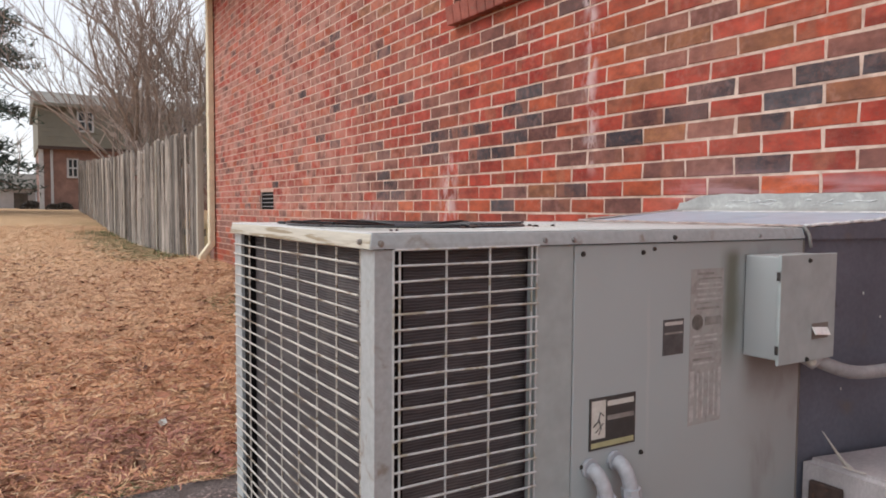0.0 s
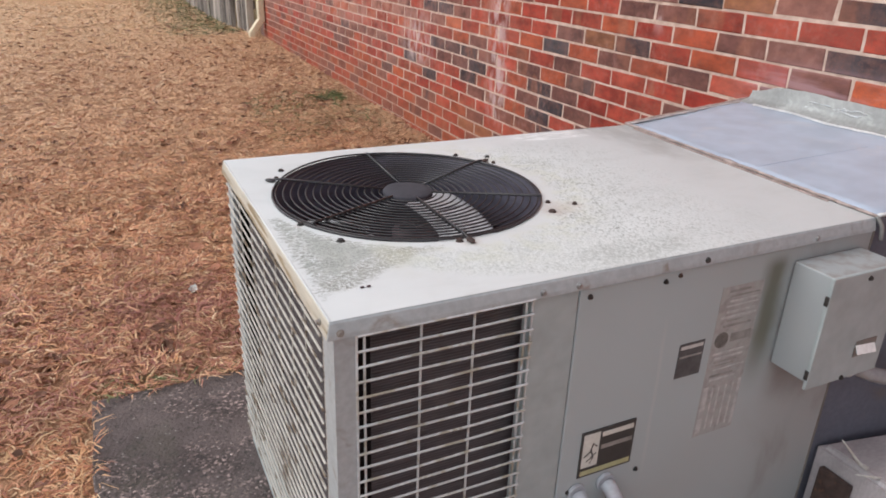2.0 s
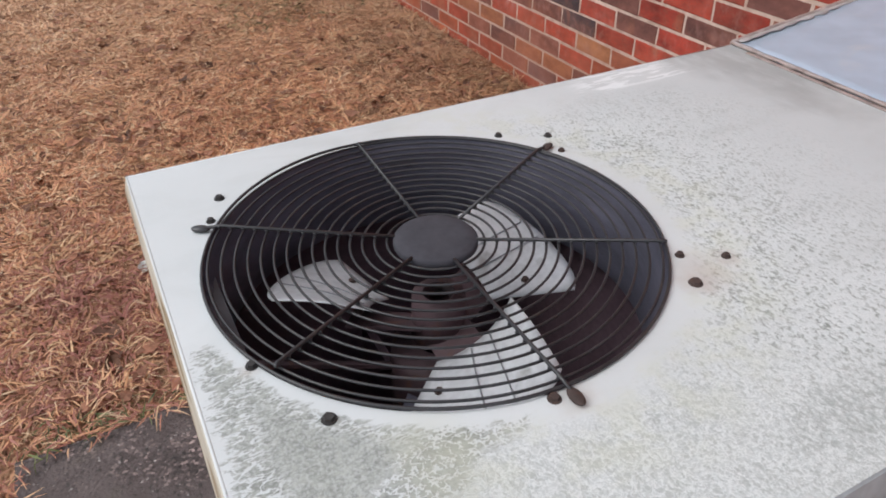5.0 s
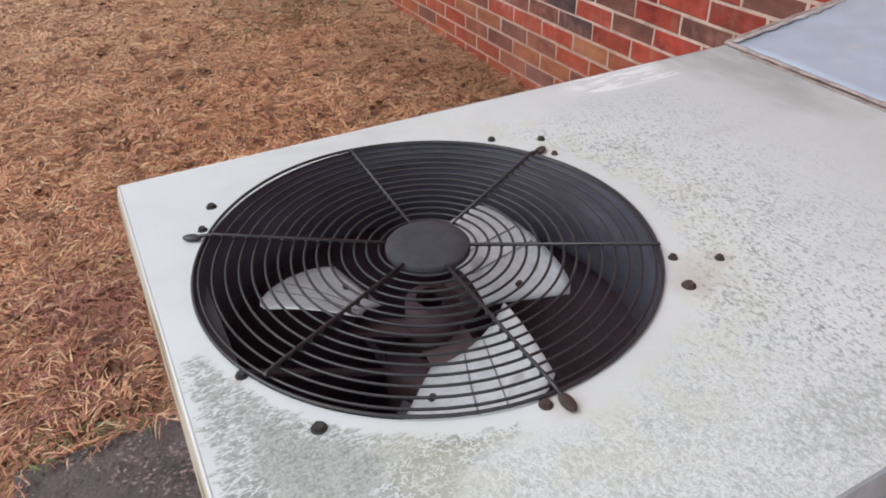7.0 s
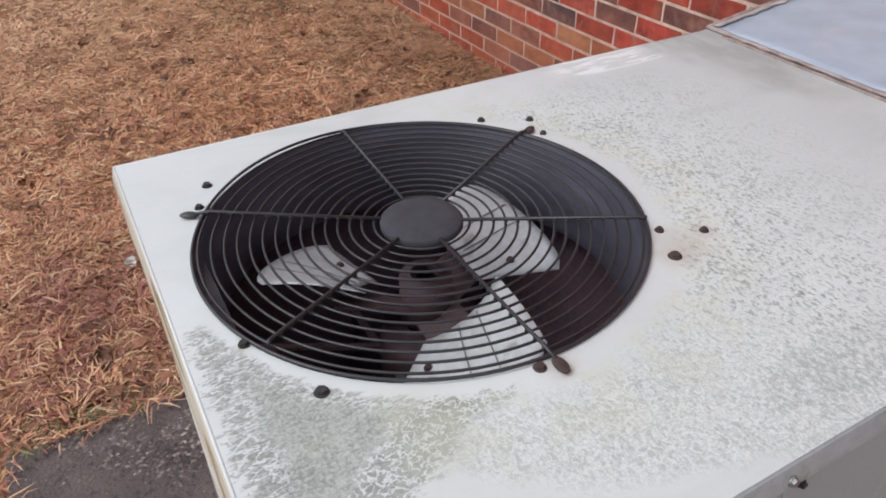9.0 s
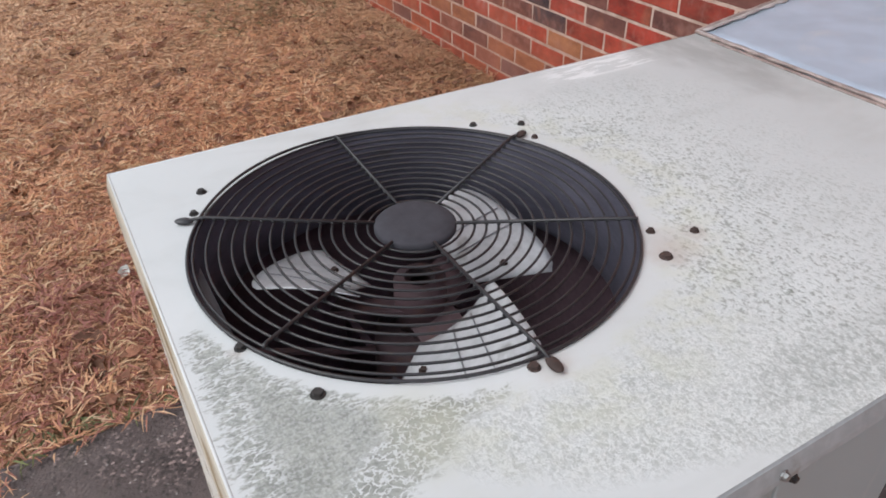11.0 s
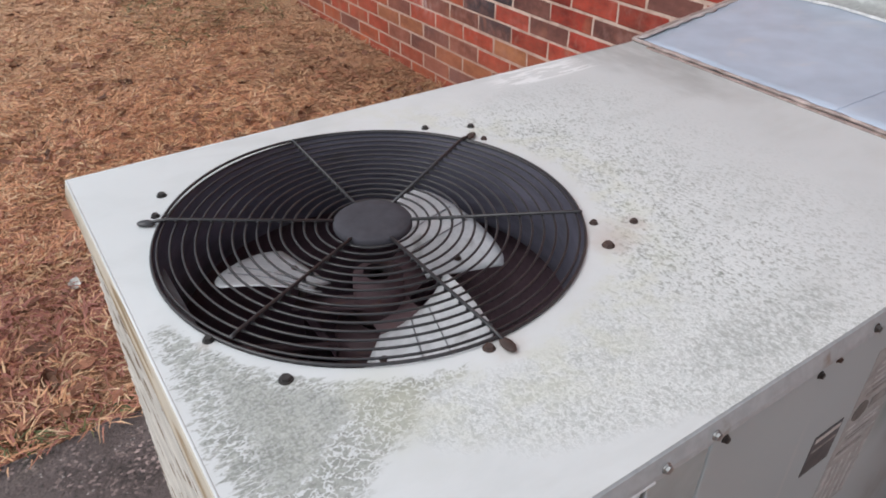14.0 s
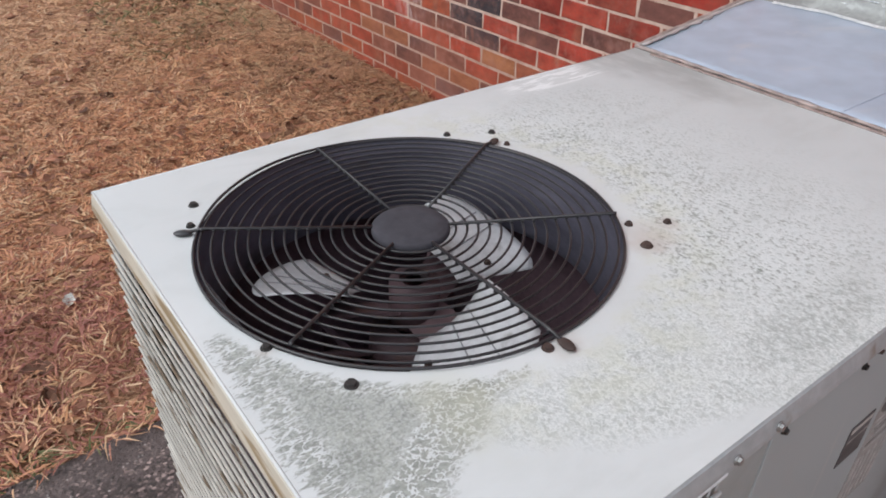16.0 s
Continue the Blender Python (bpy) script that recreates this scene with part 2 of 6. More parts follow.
def lid_material():
    """Chalking white enamel: a bare grey field by one corner with a ferny rim, a net of white ridges beside it,
    short dark flecks over the middle, a grey film towards the duct and rust halos round the old screws."""
    m, t, b = nodes_of("chalked_enamel")
    x, y = axis(t, 0), axis(t, 1)
    wander = sums(t, "SUBTRACT", grain(t, 11.0, 5.0), 0.5)
    fern = sums(t, "SUBTRACT", grain(t, 140.0, 3.0, (0.45, 1.3, 1.0), 0.8), 0.5)

    def side(kx, ky, c, soft, loose=0.06, rough=0.0):
        v = sums(t, "ADD", sums(t, "ADD", sums(t, "MULTIPLY", x, kx), sums(t, "MULTIPLY", y, ky)), c)
        v = sums(t, "ADD", v, sums(t, "ADD", sums(t, "MULTIPLY", wander, loose), sums(t, "MULTIPLY", fern, rough)))
        return mask(t, v, -soft, soft)

    def all_of(*parts):
        total = parts[0]
        for p in parts[1:]:
            total = sums(t, "MULTIPLY", total, p)
        return total

    dx, dy = sums(t, "POWER", sums(t, "SUBTRACT", x, 0.3065), 2.0), sums(t, "POWER", sums(t, "SUBTRACT", y, 0.4555), 2.0)
    reach = sums(t, "ADD", sums(t, "SQRT", sums(t, "ADD", dx, dy)), sums(t, "ADD", sums(t, "MULTIPLY", wander, 0.03), sums(t, "MULTIPLY", fern, 0.03)))
    ring = mask(t, reach, 0.280, 0.290)
    rim = all_of(ring, side(1, 0, -0.013, 0.005, 0.02, 0.06), side(0, -1, 0.392, 0.006, 0.04, 0.05))
    full = all_of(rim, side(-0.62, 1, -0.105, 0.010, 0.08, 0.06))
    net = sums(t, "MULTIPLY", all_of(rim, side(-0.45, 1, -0.062, 0.010, 0.07, 0.04), side(-1, 0, 0.29, 0.05, 0.10)), sums(t, "SUBTRACT", 1.0, full))
    strokes = all_of(mask(t, reach, 0.285, 0.325), side(0.52, 1, -0.205, 0.018, 0.08), side(1, 0, -0.17, 0.02), side(-1, 0.12, 0.74, 0.22, 0.25), side(0, -1, 0.66, 0.10))
    strokes = sums(t, "MULTIPLY", strokes, sums(t, "SUBTRACT", 1.0, sums(t, "MULTIPLY", net, 0.85)))
    film = all_of(side(1, 0, -0.66, 0.12, 0.2), side(0, -1, 0.72, 0.06, 0.1))
    white = ramp(t, grain(t, 4.0, 5.0), ((0.3, (0.612, 0.628, 0.630)), (0.7, (0.668, 0.684, 0.686))))
    grey = ramp(t, grain(t, 14.0, 5.0), ((0.3, (0.275, 0.285, 0.262)), (0.7, (0.375, 0.386, 0.362))))
    grey = blend(t, 1.0, grey, ramp(t, grain(t, 170.0, 4.0, (1, 1, 1), 0.4, 0.7), ((0.32, (0.70, 0.70, 0.70)), (0.5, (1.0, 1.0, 1.0)), (0.68, (1.32, 1.32, 1.30)))), "MULTIPLY")
    dusk = ramp(t, grain(t, 3.0, 5.0, (1, 1, 1), 0.4), ((0.3, (0.505, 0.530, 0.538)), (0.7, (0.580, 0.603, 0.610))))
    col = blend(t, sums(t, "MULTIPLY", film, 0.70), white, dusk)
    specks = mask(t, grain(t, 300.0, 3.0), 0.40, 0.52)
    inner = all_of(side(1, 0, -0.046, 0.015, 0.05), mask(t, reach, 0.288, 0.312), side(0, -1, 0.345, 0.02, 0.06))
    jag = sums(t, "MULTIPLY", sums(t, "SUBTRACT", grain(t, 330.0, 2.0), 0.5), 0.12)
    twig = mask(t, sums(t, "ADD", sums(t, "ABSOLUTE", sums(t, "SUBTRACT", grain(t, 92.0, 2.0, (0.62, 1.5, 1.0), 0.25), 0.5)), jag), 0.024, 0.046)
    full = sums(t, "MULTIPLY", full, sums(t, "SUBTRACT", 1.0, sums(t, "MULTIPLY", sums(t, "MULTIPLY", sums(t, "SUBTRACT", 1.0, inner), sums(t, "SUBTRACT", 1.0, twig)), 0.96)))
    col = blend(t, sums(t, "MULTIPLY", full, sums(t, "ADD", 0.68, sums(t, "MULTIPLY", specks, 0.32))), col, grey)
    ridge = mask(t, sums(t, "ADD", sums(t, "ABSOLUTE", sums(t, "SUBTRACT", grain(t, 120.0, 2.0, (1.0, 1.15, 1.0), 0.3), 0.5)), jag), 0.026, 0.050)
    col = blend(t, sums(t, "MULTIPLY", net, ridge), col, grey)
    fleck = grain(t, 178.0, 3.0, (1.45, 0.92, 1.0), 0.5, 0.6)
    patchy = sums(t, "MULTIPLY", sums(t, "SUBTRACT", grain(t, 17.0, 4.0, (1, 1, 1), 0.5), 0.5), 0.22)
    dash = mask(t, sums(t, "ADD", fleck, patchy), 0.490, 0.560)
    deep = mask(t, sums(t, "ADD", fleck, patchy), 0.565, 0.620)
    crest = mask(t, sums(t, "ABSOLUTE", sums(t, "SUBTRACT", fleck, 0.44)), 0.040, 0.010)
    col = blend(t, sums(t, "MULTIPLY", strokes, 0.7), col, (0.625, 0.640, 0.636))
    col = blend(t, sums(t, "MULTIPLY", sums(t, "MULTIPLY", strokes, crest), 0.7), col, (0.75, 0.76, 0.75))
    col = blend(t, sums(t, "MULTIPLY", sums(t, "MULTIPLY", strokes, dash), 0.62), col, (0.48, 0.495, 0.485))
    band = side(0.75, 1, -0.52, 0.10, 0.15)
    curd = mask(t, sums(t, "ABSOLUTE", sums(t, "SUBTRACT", grain(t, 185.0, 2.0, (1.0, 1.1, 1.0), 0.5), 0.5)), 0.030, 0.075)
    col = blend(t, sums(t, "MULTIPLY", sums(t, "MULTIPLY", strokes, sums(t, "SUBTRACT", 1.0, band)), 0.55), col, blend(t, curd, (0.70, 0.71, 0.695), (0.475, 0.49, 0.475)))
    col = blend(t, sums(t, "MULTIPLY", sums(t, "MULTIPLY", strokes, deep), sums(t, "ADD", 0.30, sums(t, "MULTIPLY", band, 0.60))), col, ramp(t, grain(t, 60.0, 4.0), ((0.35, (0.22, 0.235, 0.210)), (0.65, (0.37, 0.385, 0.365)))))
    smear = sums(t, "MULTIPLY", mask(t, grain(t, 3.2, 6.0, (1.0, 1.6, 1.0), 0.8), 0.50, 0.68), mask(t, grain(t, 30.0, 4.0, (0.5, 1.6, 1.0)), 0.30, 0.66))
    col = blend(t, sums(t, "MULTIPLY", smear, 0.22), col, (0.40, 0.41, 0.39))
    ex, ey = sums(t, "POWER", sums(t, "DIVIDE", sums(t, "SUBTRACT", x, 0.54), 0.13), 2.0), sums(t, "POWER", sums(t, "DIVIDE", sums(t, "SUBTRACT", y, 0.045), 0.045), 2.0)
    smudge = mask(t, sums(t, "ADD", sums(t, "ADD", ex, ey), sums(t, "MULTIPLY", wander, 1.5)), 1.1, 0.2)
    col = blend(t, sums(t, "MULTIPLY", sums(t, "MULTIPLY", smudge, mask(t, fleck, 0.36, 0.56)), 0.50), col, (0.33, 0.345, 0.33))
    # yellowed wash beside the guard, white scuffs at the back edge, soot at the duct seam
    wash = all_of(mask(t, reach, 0.275, 0.30), mask(t, reach, 0.42, 0.33), side(0.9, -0.45, -0.05, 0.12, 0.2), mask(t, grain(t, 24.0, 4.0), 0.40, 0.62))
    col = blend(t, sums(t, "MULTIPLY", wash, 0.32), col, (0.58, 0.58, 0.45))
    scuff = all_of(mask(t, y, 0.712, 0.728), mask(t, grain(t, 55.0, 4.0, (0.35, 2.6, 1)), 0.47, 0.53), mask(t, x, 0.70, 0.76), mask(t, x, 0.98, 0.93))
    col = blend(t, sums(t, "MULTIPLY", scuff, 0.9), col, (0.84, 0.85, 0.86))
    drift = sums(t, "MULTIPLY", mask(t, sums(t, "ADD", x, sums(t, "MULTIPLY", grain(t, 6.0, 4.0), 0.30)), 1.06, 1.21), mask(t, sums(t, "ADD", y, sums(t, "MULTIPLY", wander, 0.3)), 0.38, 0.62))
    col = blend(t, sums(t, "MULTIPLY", sums(t, "MULTIPLY", drift, mask(t, grain(t, 16.0, 5.0, (1.4, 0.5, 1)), 0.26, 0.56)), 0.62), col, (0.27, 0.28, 0.275))
    for cx, cy, r in ((0.535, 0.265, 0.060), (0.300, 0.180, 0.035), (0.056, 0.350, 0.020), (0.580, 0.272, 0.026), (0.514, 0.251, 0.026)):
        dx, dy = sums(t, "POWER", sums(t, "SUBTRACT", x, cx), 2.0), sums(t, "POWER", sums(t, "SUBTRACT", y, cy), 2.0)
        d = sums(t, "ADD", sums(t, "SQRT", sums(t, "ADD", dx, dy)), sums(t, "MULTIPLY", sums(t, "SUBTRACT", grain(t, 40.0, 3.0), 0.5), 0.03))
        col = blend(t, sums(t, "MULTIPLY", mask(t, d, r, 0.0), 0.38), col, (0.42, 0.32, 0.26))
    algae = all_of(mask(t, sums(t, "ADD", sums(t, "ABSOLUTE", sums(t, "SUBTRACT", x, 0.162)), sums(t, "MULTIPLY", wander, 0.06)), 0.045, 0.005), mask(t, y, 0.10, 0.15), mask(t, y, 0.25, 0.20))
    col = blend(t, sums(t, "MULTIPLY", algae, 0.26), col, (0.50, 0.495, 0.36))
    haze = mask(t, grain(t, 9.0, 6.0, (1, 1.4, 1), 0.8, 0.65), 0.46, 0.70)
    col = blend(t, sums(t, "MULTIPLY", haze, 0.16), col, (0.46, 0.475, 0.46))
    link(t, col, b.inputs["Base Color"])
    link(t, ramp(t, sums(t, "MAXIMUM", full, strokes), ((0.0, (0.42,) * 3), (1.0, (0.75,) * 3))), b.inputs["Roughness"])
    bump(t, b, sums(t, "SUBTRACT", sums(t, "MULTIPLY", sums(t, "MULTIPLY", sums(t, "SUBTRACT", 1.0, dash), strokes), 0.8), sums(t, "ADD", sums(t, "MULTIPLY", net, ridge), full)), 0.5, 0.0008)
    return m


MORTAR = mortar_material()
SILL_BRICK = paint("sill_brick", (0.29, 0.088, 0.064), 0.8, var=0.3, scale=12.0, fine=90.0, relief=0.4, dirt=(0.20, 0.10, 0.075), each=0.15)
LID = lid_material()
PAINT = paint("grey_green_paint", (0.368, 0.420, 0.428), 0.45, var=0.05, scale=2.0, fine=25.0, relief=0.03, dirt=(0.28, 0.28, 0.25), dirt_lo=0.64, dirt_hi=0.9)


def stained_shaded_panel():
    """The cabinet paint with a soft dark run of grime beside the electrical box, and soiling mixed with painted shade
    to the right and under it.
    """
    m, t, b = nodes_of("grimy_shaded_panel_paint")
    x, z = axis(t, 0), axis(t, 2)
    col = ramp(t, grain(t, 2.0, 4.0), ((0.3, (0.376, 0.430, 0.446)), (0.7, (0.412, 0.466, 0.482))))
    warm = sums(t, "ADD", mask(t, sums(t, "ADD", x, sums(t, "MULTIPLY", grain(t, 3.0, 3.0), 0.3)), 0.62, 1.15), sums(t, "MULTIPLY", mask(t, z, 0.5, 0.2), 0.6))
    col = blend(t, sums(t, "MULTIPLY", mask(t, warm, 0.0, 1.0), 0.6), col, (0.365, 0.378, 0.374))
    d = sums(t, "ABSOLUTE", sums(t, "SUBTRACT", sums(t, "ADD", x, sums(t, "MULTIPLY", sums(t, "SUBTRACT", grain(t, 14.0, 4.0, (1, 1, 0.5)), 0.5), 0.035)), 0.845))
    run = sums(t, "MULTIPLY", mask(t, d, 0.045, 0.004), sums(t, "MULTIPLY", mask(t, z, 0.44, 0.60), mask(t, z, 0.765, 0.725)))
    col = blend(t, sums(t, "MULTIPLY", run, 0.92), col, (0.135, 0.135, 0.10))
    # brown stain, deepened towards the right to dim that end of the panel
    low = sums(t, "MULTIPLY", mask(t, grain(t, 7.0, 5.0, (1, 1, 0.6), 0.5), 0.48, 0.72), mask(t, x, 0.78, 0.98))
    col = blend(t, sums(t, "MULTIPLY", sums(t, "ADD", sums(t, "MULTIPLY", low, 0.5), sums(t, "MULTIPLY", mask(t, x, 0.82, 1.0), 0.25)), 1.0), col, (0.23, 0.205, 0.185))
    # the box's shadow and the grime below it, both put into the colour
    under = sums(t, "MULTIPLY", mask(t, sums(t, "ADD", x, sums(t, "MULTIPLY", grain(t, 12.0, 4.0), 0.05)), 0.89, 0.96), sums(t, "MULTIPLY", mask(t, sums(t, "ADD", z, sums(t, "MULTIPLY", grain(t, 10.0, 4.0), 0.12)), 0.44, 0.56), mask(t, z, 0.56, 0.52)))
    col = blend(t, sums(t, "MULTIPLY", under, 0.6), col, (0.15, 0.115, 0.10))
    drip = sums(t, "ABSOLUTE", sums(t, "SUBTRACT", sums(t, "ADD", x, sums(t, "MULTIPLY", sums(t, "SUBTRACT", grain(t, 4.0, 3.0), 0.5), 0.02)), 0.596))
    drip = sums(t, "MULTIPLY", mask(t, drip, 0.006, 0.001), sums(t, "MULTIPLY", mask(t, z, 0.28, 0.45), mask(t, z, 0.70, 0.60)))
    col = blend(t, sums(t, "MULTIPLY", drip, 0.35), col, (0.50, 0.51, 0.50))
    link(t, col, b.inputs["Base Color"])
    b.inputs["Roughness"].default_value = 0.5
    bump(t, b, grain(t, 30.0, 2.0), 0.03, 0.001)
    return m


PANEL = stained_shaded_panel()


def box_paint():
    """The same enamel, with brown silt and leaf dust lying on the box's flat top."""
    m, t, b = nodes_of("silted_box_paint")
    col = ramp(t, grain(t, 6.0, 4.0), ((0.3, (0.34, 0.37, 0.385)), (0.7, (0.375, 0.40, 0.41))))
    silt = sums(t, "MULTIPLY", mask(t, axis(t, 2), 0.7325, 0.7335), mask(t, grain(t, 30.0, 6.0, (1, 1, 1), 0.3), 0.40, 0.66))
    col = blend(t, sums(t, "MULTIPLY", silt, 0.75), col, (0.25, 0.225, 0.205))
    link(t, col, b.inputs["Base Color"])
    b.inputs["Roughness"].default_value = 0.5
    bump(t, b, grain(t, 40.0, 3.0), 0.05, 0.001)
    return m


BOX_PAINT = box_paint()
TAG_WHITE = paint("white_tag", (0.82, 0.82, 0.82), 0.6, var=0.06)
PAINT_DIRTY = paint("stained_paint", (0.23, 0.205, 0.185), 0.6, var=0.3, scale=14.0, stretch=(1, 1, 0.3), relief=0.1)
SKIRT = paint("skirt_paint", (0.39, 0.42, 0.435), 0.45, var=0.08, scale=9.0, dirt=(0.25, 0.225, 0.195), dirt_lo=0.56, dirt_hi=0.74)
SIDE_SKIRT = paint("yellowed_skirt_paint", (0.52, 0.485, 0.41), 0.5, var=0.15, scale=7.0, fine=70.0, stretch=(1, 0.25, 5.0), dirt=(0.26, 0.20, 0.12), dirt_lo=0.50, dirt_hi=0.62)
SIDE_GRILLE = paint("yellowed_grille_paint", (0.52, 0.49, 0.445), 0.6, var=0.25, scale=30.0, stretch=(1, 0.15, 2.0), dirt=(0.17, 0.125, 0.085), dirt_lo=0.54, dirt_hi=0.64)
GRILLE = paint("grille_paint", (0.60, 0.62, 0.63), 0.45, var=0.15, scale=12.0, dirt=(0.40, 0.37, 0.30), dirt_lo=0.50, dirt_hi=0.64)


def coil_material():
    """Dusty aluminium fins packed edge to edge, with wavering level ridges and matted grey dust."""
    m, t, b = nodes_of("coil_fins")
    z = sums(t, "ADD", axis(t, 2), sums(t, "MULTIPLY", sums(t, "SUBTRACT", grain(t, 9.0, 4.0, (1, 1, 0.4)), 0.5), 0.010))
    ridge = sums(t, "SINE", sums(t, "MULTIPLY", z, 1250.0))
    fins = mask(t, sums(t, "ADD", sums(t, "MULTIPLY", ridge, 0.17), sums(t, "MULTIPLY", grain(t, 50.0, 3.0, (0.3, 0.3, 3.0)), 0.9)), 0.15, 0.75)
    col = ramp(t, fins, ((0.0, (0.050, 0.044, 0.049)), (1.0, (0.104, 0.093, 0.101))))
    col = blend(t, sums(t, "MULTIPLY", mask(t, grain(t, 7.0, 5.0), 0.48, 0.68), 0.5), col, (0.15, 0.135, 0.135))
    link(t, col, b.inputs["Base Color"])
    b.inputs["Roughness"].default_value = 0.75
    bump(t, b, fins, 0.6, 0.003)
    return m


COIL = coil_material()
GAP_SHADE = paint("gap_shade", (0.012, 0.011, 0.012), 0.95, var=0.2, spec=0.1)
BLACK = paint("black_coated_wire", (0.034, 0.032, 0.035), 0.32, var=0.3, scale=20.0, dirt=(0.05, 0.042, 0.038))
SHROUD = paint("blue_grey_shroud", (0.135, 0.130, 0.170), 0.36, 0.25, var=0.3, scale=9.0, stretch=(1, 1, 5), dirt=(0.09, 0.08, 0.075), dirt_lo=0.6, dirt_hi=0.8)
CAP = paint("flat_dark_cap", (0.064, 0.061, 0.071), 0.9, var=0.12, scale=20.0, spec=0.2)
CAVITY = paint("purple_brown_interior", (0.185, 0.125, 0.148), 0.9, spec=0.1)
BLADE_EDGE = paint("worn_rib", (0.30, 0.30, 0.32), 0.5, 0.2, var=0.3, scale=20.0)
BLADE = paint("dull_aluminium", (0.64, 0.64, 0.66), 0.5, 0.1, var=0.12, scale=9.0, dirt=(0.3, 0.29, 0.28), dirt_lo=0.6, dirt_hi=0.8)
MOTOR = paint("rusty_motor_enamel", (0.093, 0.055, 0.062), 0.6, var=0.4, scale=14.0, dirt=(0.14, 0.06, 0.035))
RUST = paint("rusty_steel", (0.068, 0.044, 0.038), 0.8, 0.1, var=0.4, scale=40.0, dirt=(0.14, 0.066, 0.042))
DARK_SCREW = paint("dark_screw", (0.055, 0.050, 0.048), 0.55, 0.5, var=0.4, scale=60.0)
BRIGHT_SCREW = paint("zinc_screw", (0.36, 0.36, 0.36), 0.55, 0.9, var=0.2, scale=60.0)
GALV = paint("galvanised_sheet", (0.47, 0.545, 0.655), 0.42, 0.15, var=0.06, scale=2.5, fine=12.0, relief=0.04, dirt=(0.56, 0.585, 0.64), dirt_lo=0.58, dirt_hi=0.75)
DUCT_SIDE = paint("dark_grey_duct_wrap", (0.112, 0.119, 0.150), 0.6, 0.0, var=0.2, scale=4.0, dirt=(0.12, 0.105, 0.10), dirt_lo=0.55, dirt_hi=0.8)
SEALANT = paint("old_sealant", (0.40, 0.315, 0.29), 0.7, var=0.4, scale=30.0, relief=0.8, depth=0.004, dirt=(0.26, 0.20, 0.16), dirt_lo=0.54, dirt_hi=0.70)
SMEAR = paint("brushed_sealant", (0.46, 0.415, 0.41), 0.7, var=0.22, scale=25.0, relief=0.5, depth=0.003, dirt=(0.38, 0.335, 0.30), dirt_lo=0.54, dirt_hi=0.70)
WHITE_SMEAR = paint("white_sealant", (0.74, 0.755, 0.77), 0.6, var=0.2, scale=30.0, relief=0.5, depth=0.003, dirt=(0.45, 0.48, 0.52), dirt_lo=0.5, dirt_hi=0.66)
FLASHING = paint("weathered_flashing", (0.315, 0.320, 0.312), 0.6, 0.1, var=0.2, scale=9.0, relief=0.25, depth=0.003, dirt=(0.44, 0.45, 0.44), dirt_lo=0.56, dirt_hi=0.70)
PLASTIC = paint("grey_plastic", (0.44, 0.46, 0.50), 0.45, var=0.12, scale=20.0)
CONDUIT = paint("grey_conduit", (0.30, 0.30, 0.31), 0.5, var=0.15, scale=20.0)
PALE_BOX = paint("pale_grey_sheet", (0.43, 0.40, 0.41), 0.55, var=0.2, scale=6.0, stretch=(1, 2, 1), dirt=(0.33, 0.30, 0.30))


def concrete_material():
    """Dark weathered concrete with exposed pale grit and mossy stains."""
    m, t, b = nodes_of("exposed_grit_concrete")
    col = ramp(t, grain(t, 6.0, 6.0), ((0.35, (0.070, 0.054, 0.051)), (0.65, (0.140, 0.109, 0.103))))
    v = node(t, "ShaderNodeTexVoronoi", Scale=75.0)
    link(t, place(t), v.inputs["Vector"])
    grit = sums(t, "MULTIPLY", mask(t, v.outputs["Distance"], 0.30, 0.16), mask(t, sums(t, "ADD", grain(t, 60.0, 3.0), sums(t, "MULTIPLY", mask(t, axis(t, 1), 0.75, 0.25), 0.10)), 0.56, 0.64))
    col = blend(t, sums(t, "MULTIPLY", grit, 0.75), col, (0.42, 0.38, 0.36))
    chips = node(t, "ShaderNodeTexVoronoi", Scale=150.0)
    link(t, place(t), chips.inputs["Vector"])
    chip = t.nodes.new("ShaderNodeSeparateColor")
    link(t, chips.outputs["Color"], chip.inputs[0])
    worn = mask(t, sums(t, "ADD", grain(t, 5.0, 5.0), sums(t, "MULTIPLY", mask(t, axis(t, 1), 0.8, 0.2), 0.12)), 0.42, 0.62)
    tone = ramp(t, chip.outputs[0], ((0.0, (0.35, 0.33, 0.33)), (0.55, (0.9, 0.88, 0.88)), (0.80, (1.5, 1.45, 1.42)), (1.0, (4.4, 4.2, 4.1))))
    col = blend(t, sums(t, "MULTIPLY", worn, 0.85), col, blend(t, 1.0, col, tone, "MULTIPLY"))
    pits = mask(t, grain(t, 75.0, 4.0), 0.56, 0.66)
    col = blend(t, sums(t, "MULTIPLY", pits, 0.6), col, (0.030, 0.027, 0.026))
    moss = mask(t, grain(t, 3.5, 5.0, (1, 1, 1), 0.7), 0.54, 0.64)
    col = blend(t, sums(t, "MULTIPLY", moss, 0.22), col, (0.085, 0.082, 0.055))
    link(t, col, b.inputs["Base Color"])
    b.inputs["Roughness"].default_value = 0.92
    bump(t, b, sums(t, "ADD", grain(t, 110.0, 5.0), sums(t, "MULTIPLY", grit, 0.3)), 1.0, 0.006)
    return m


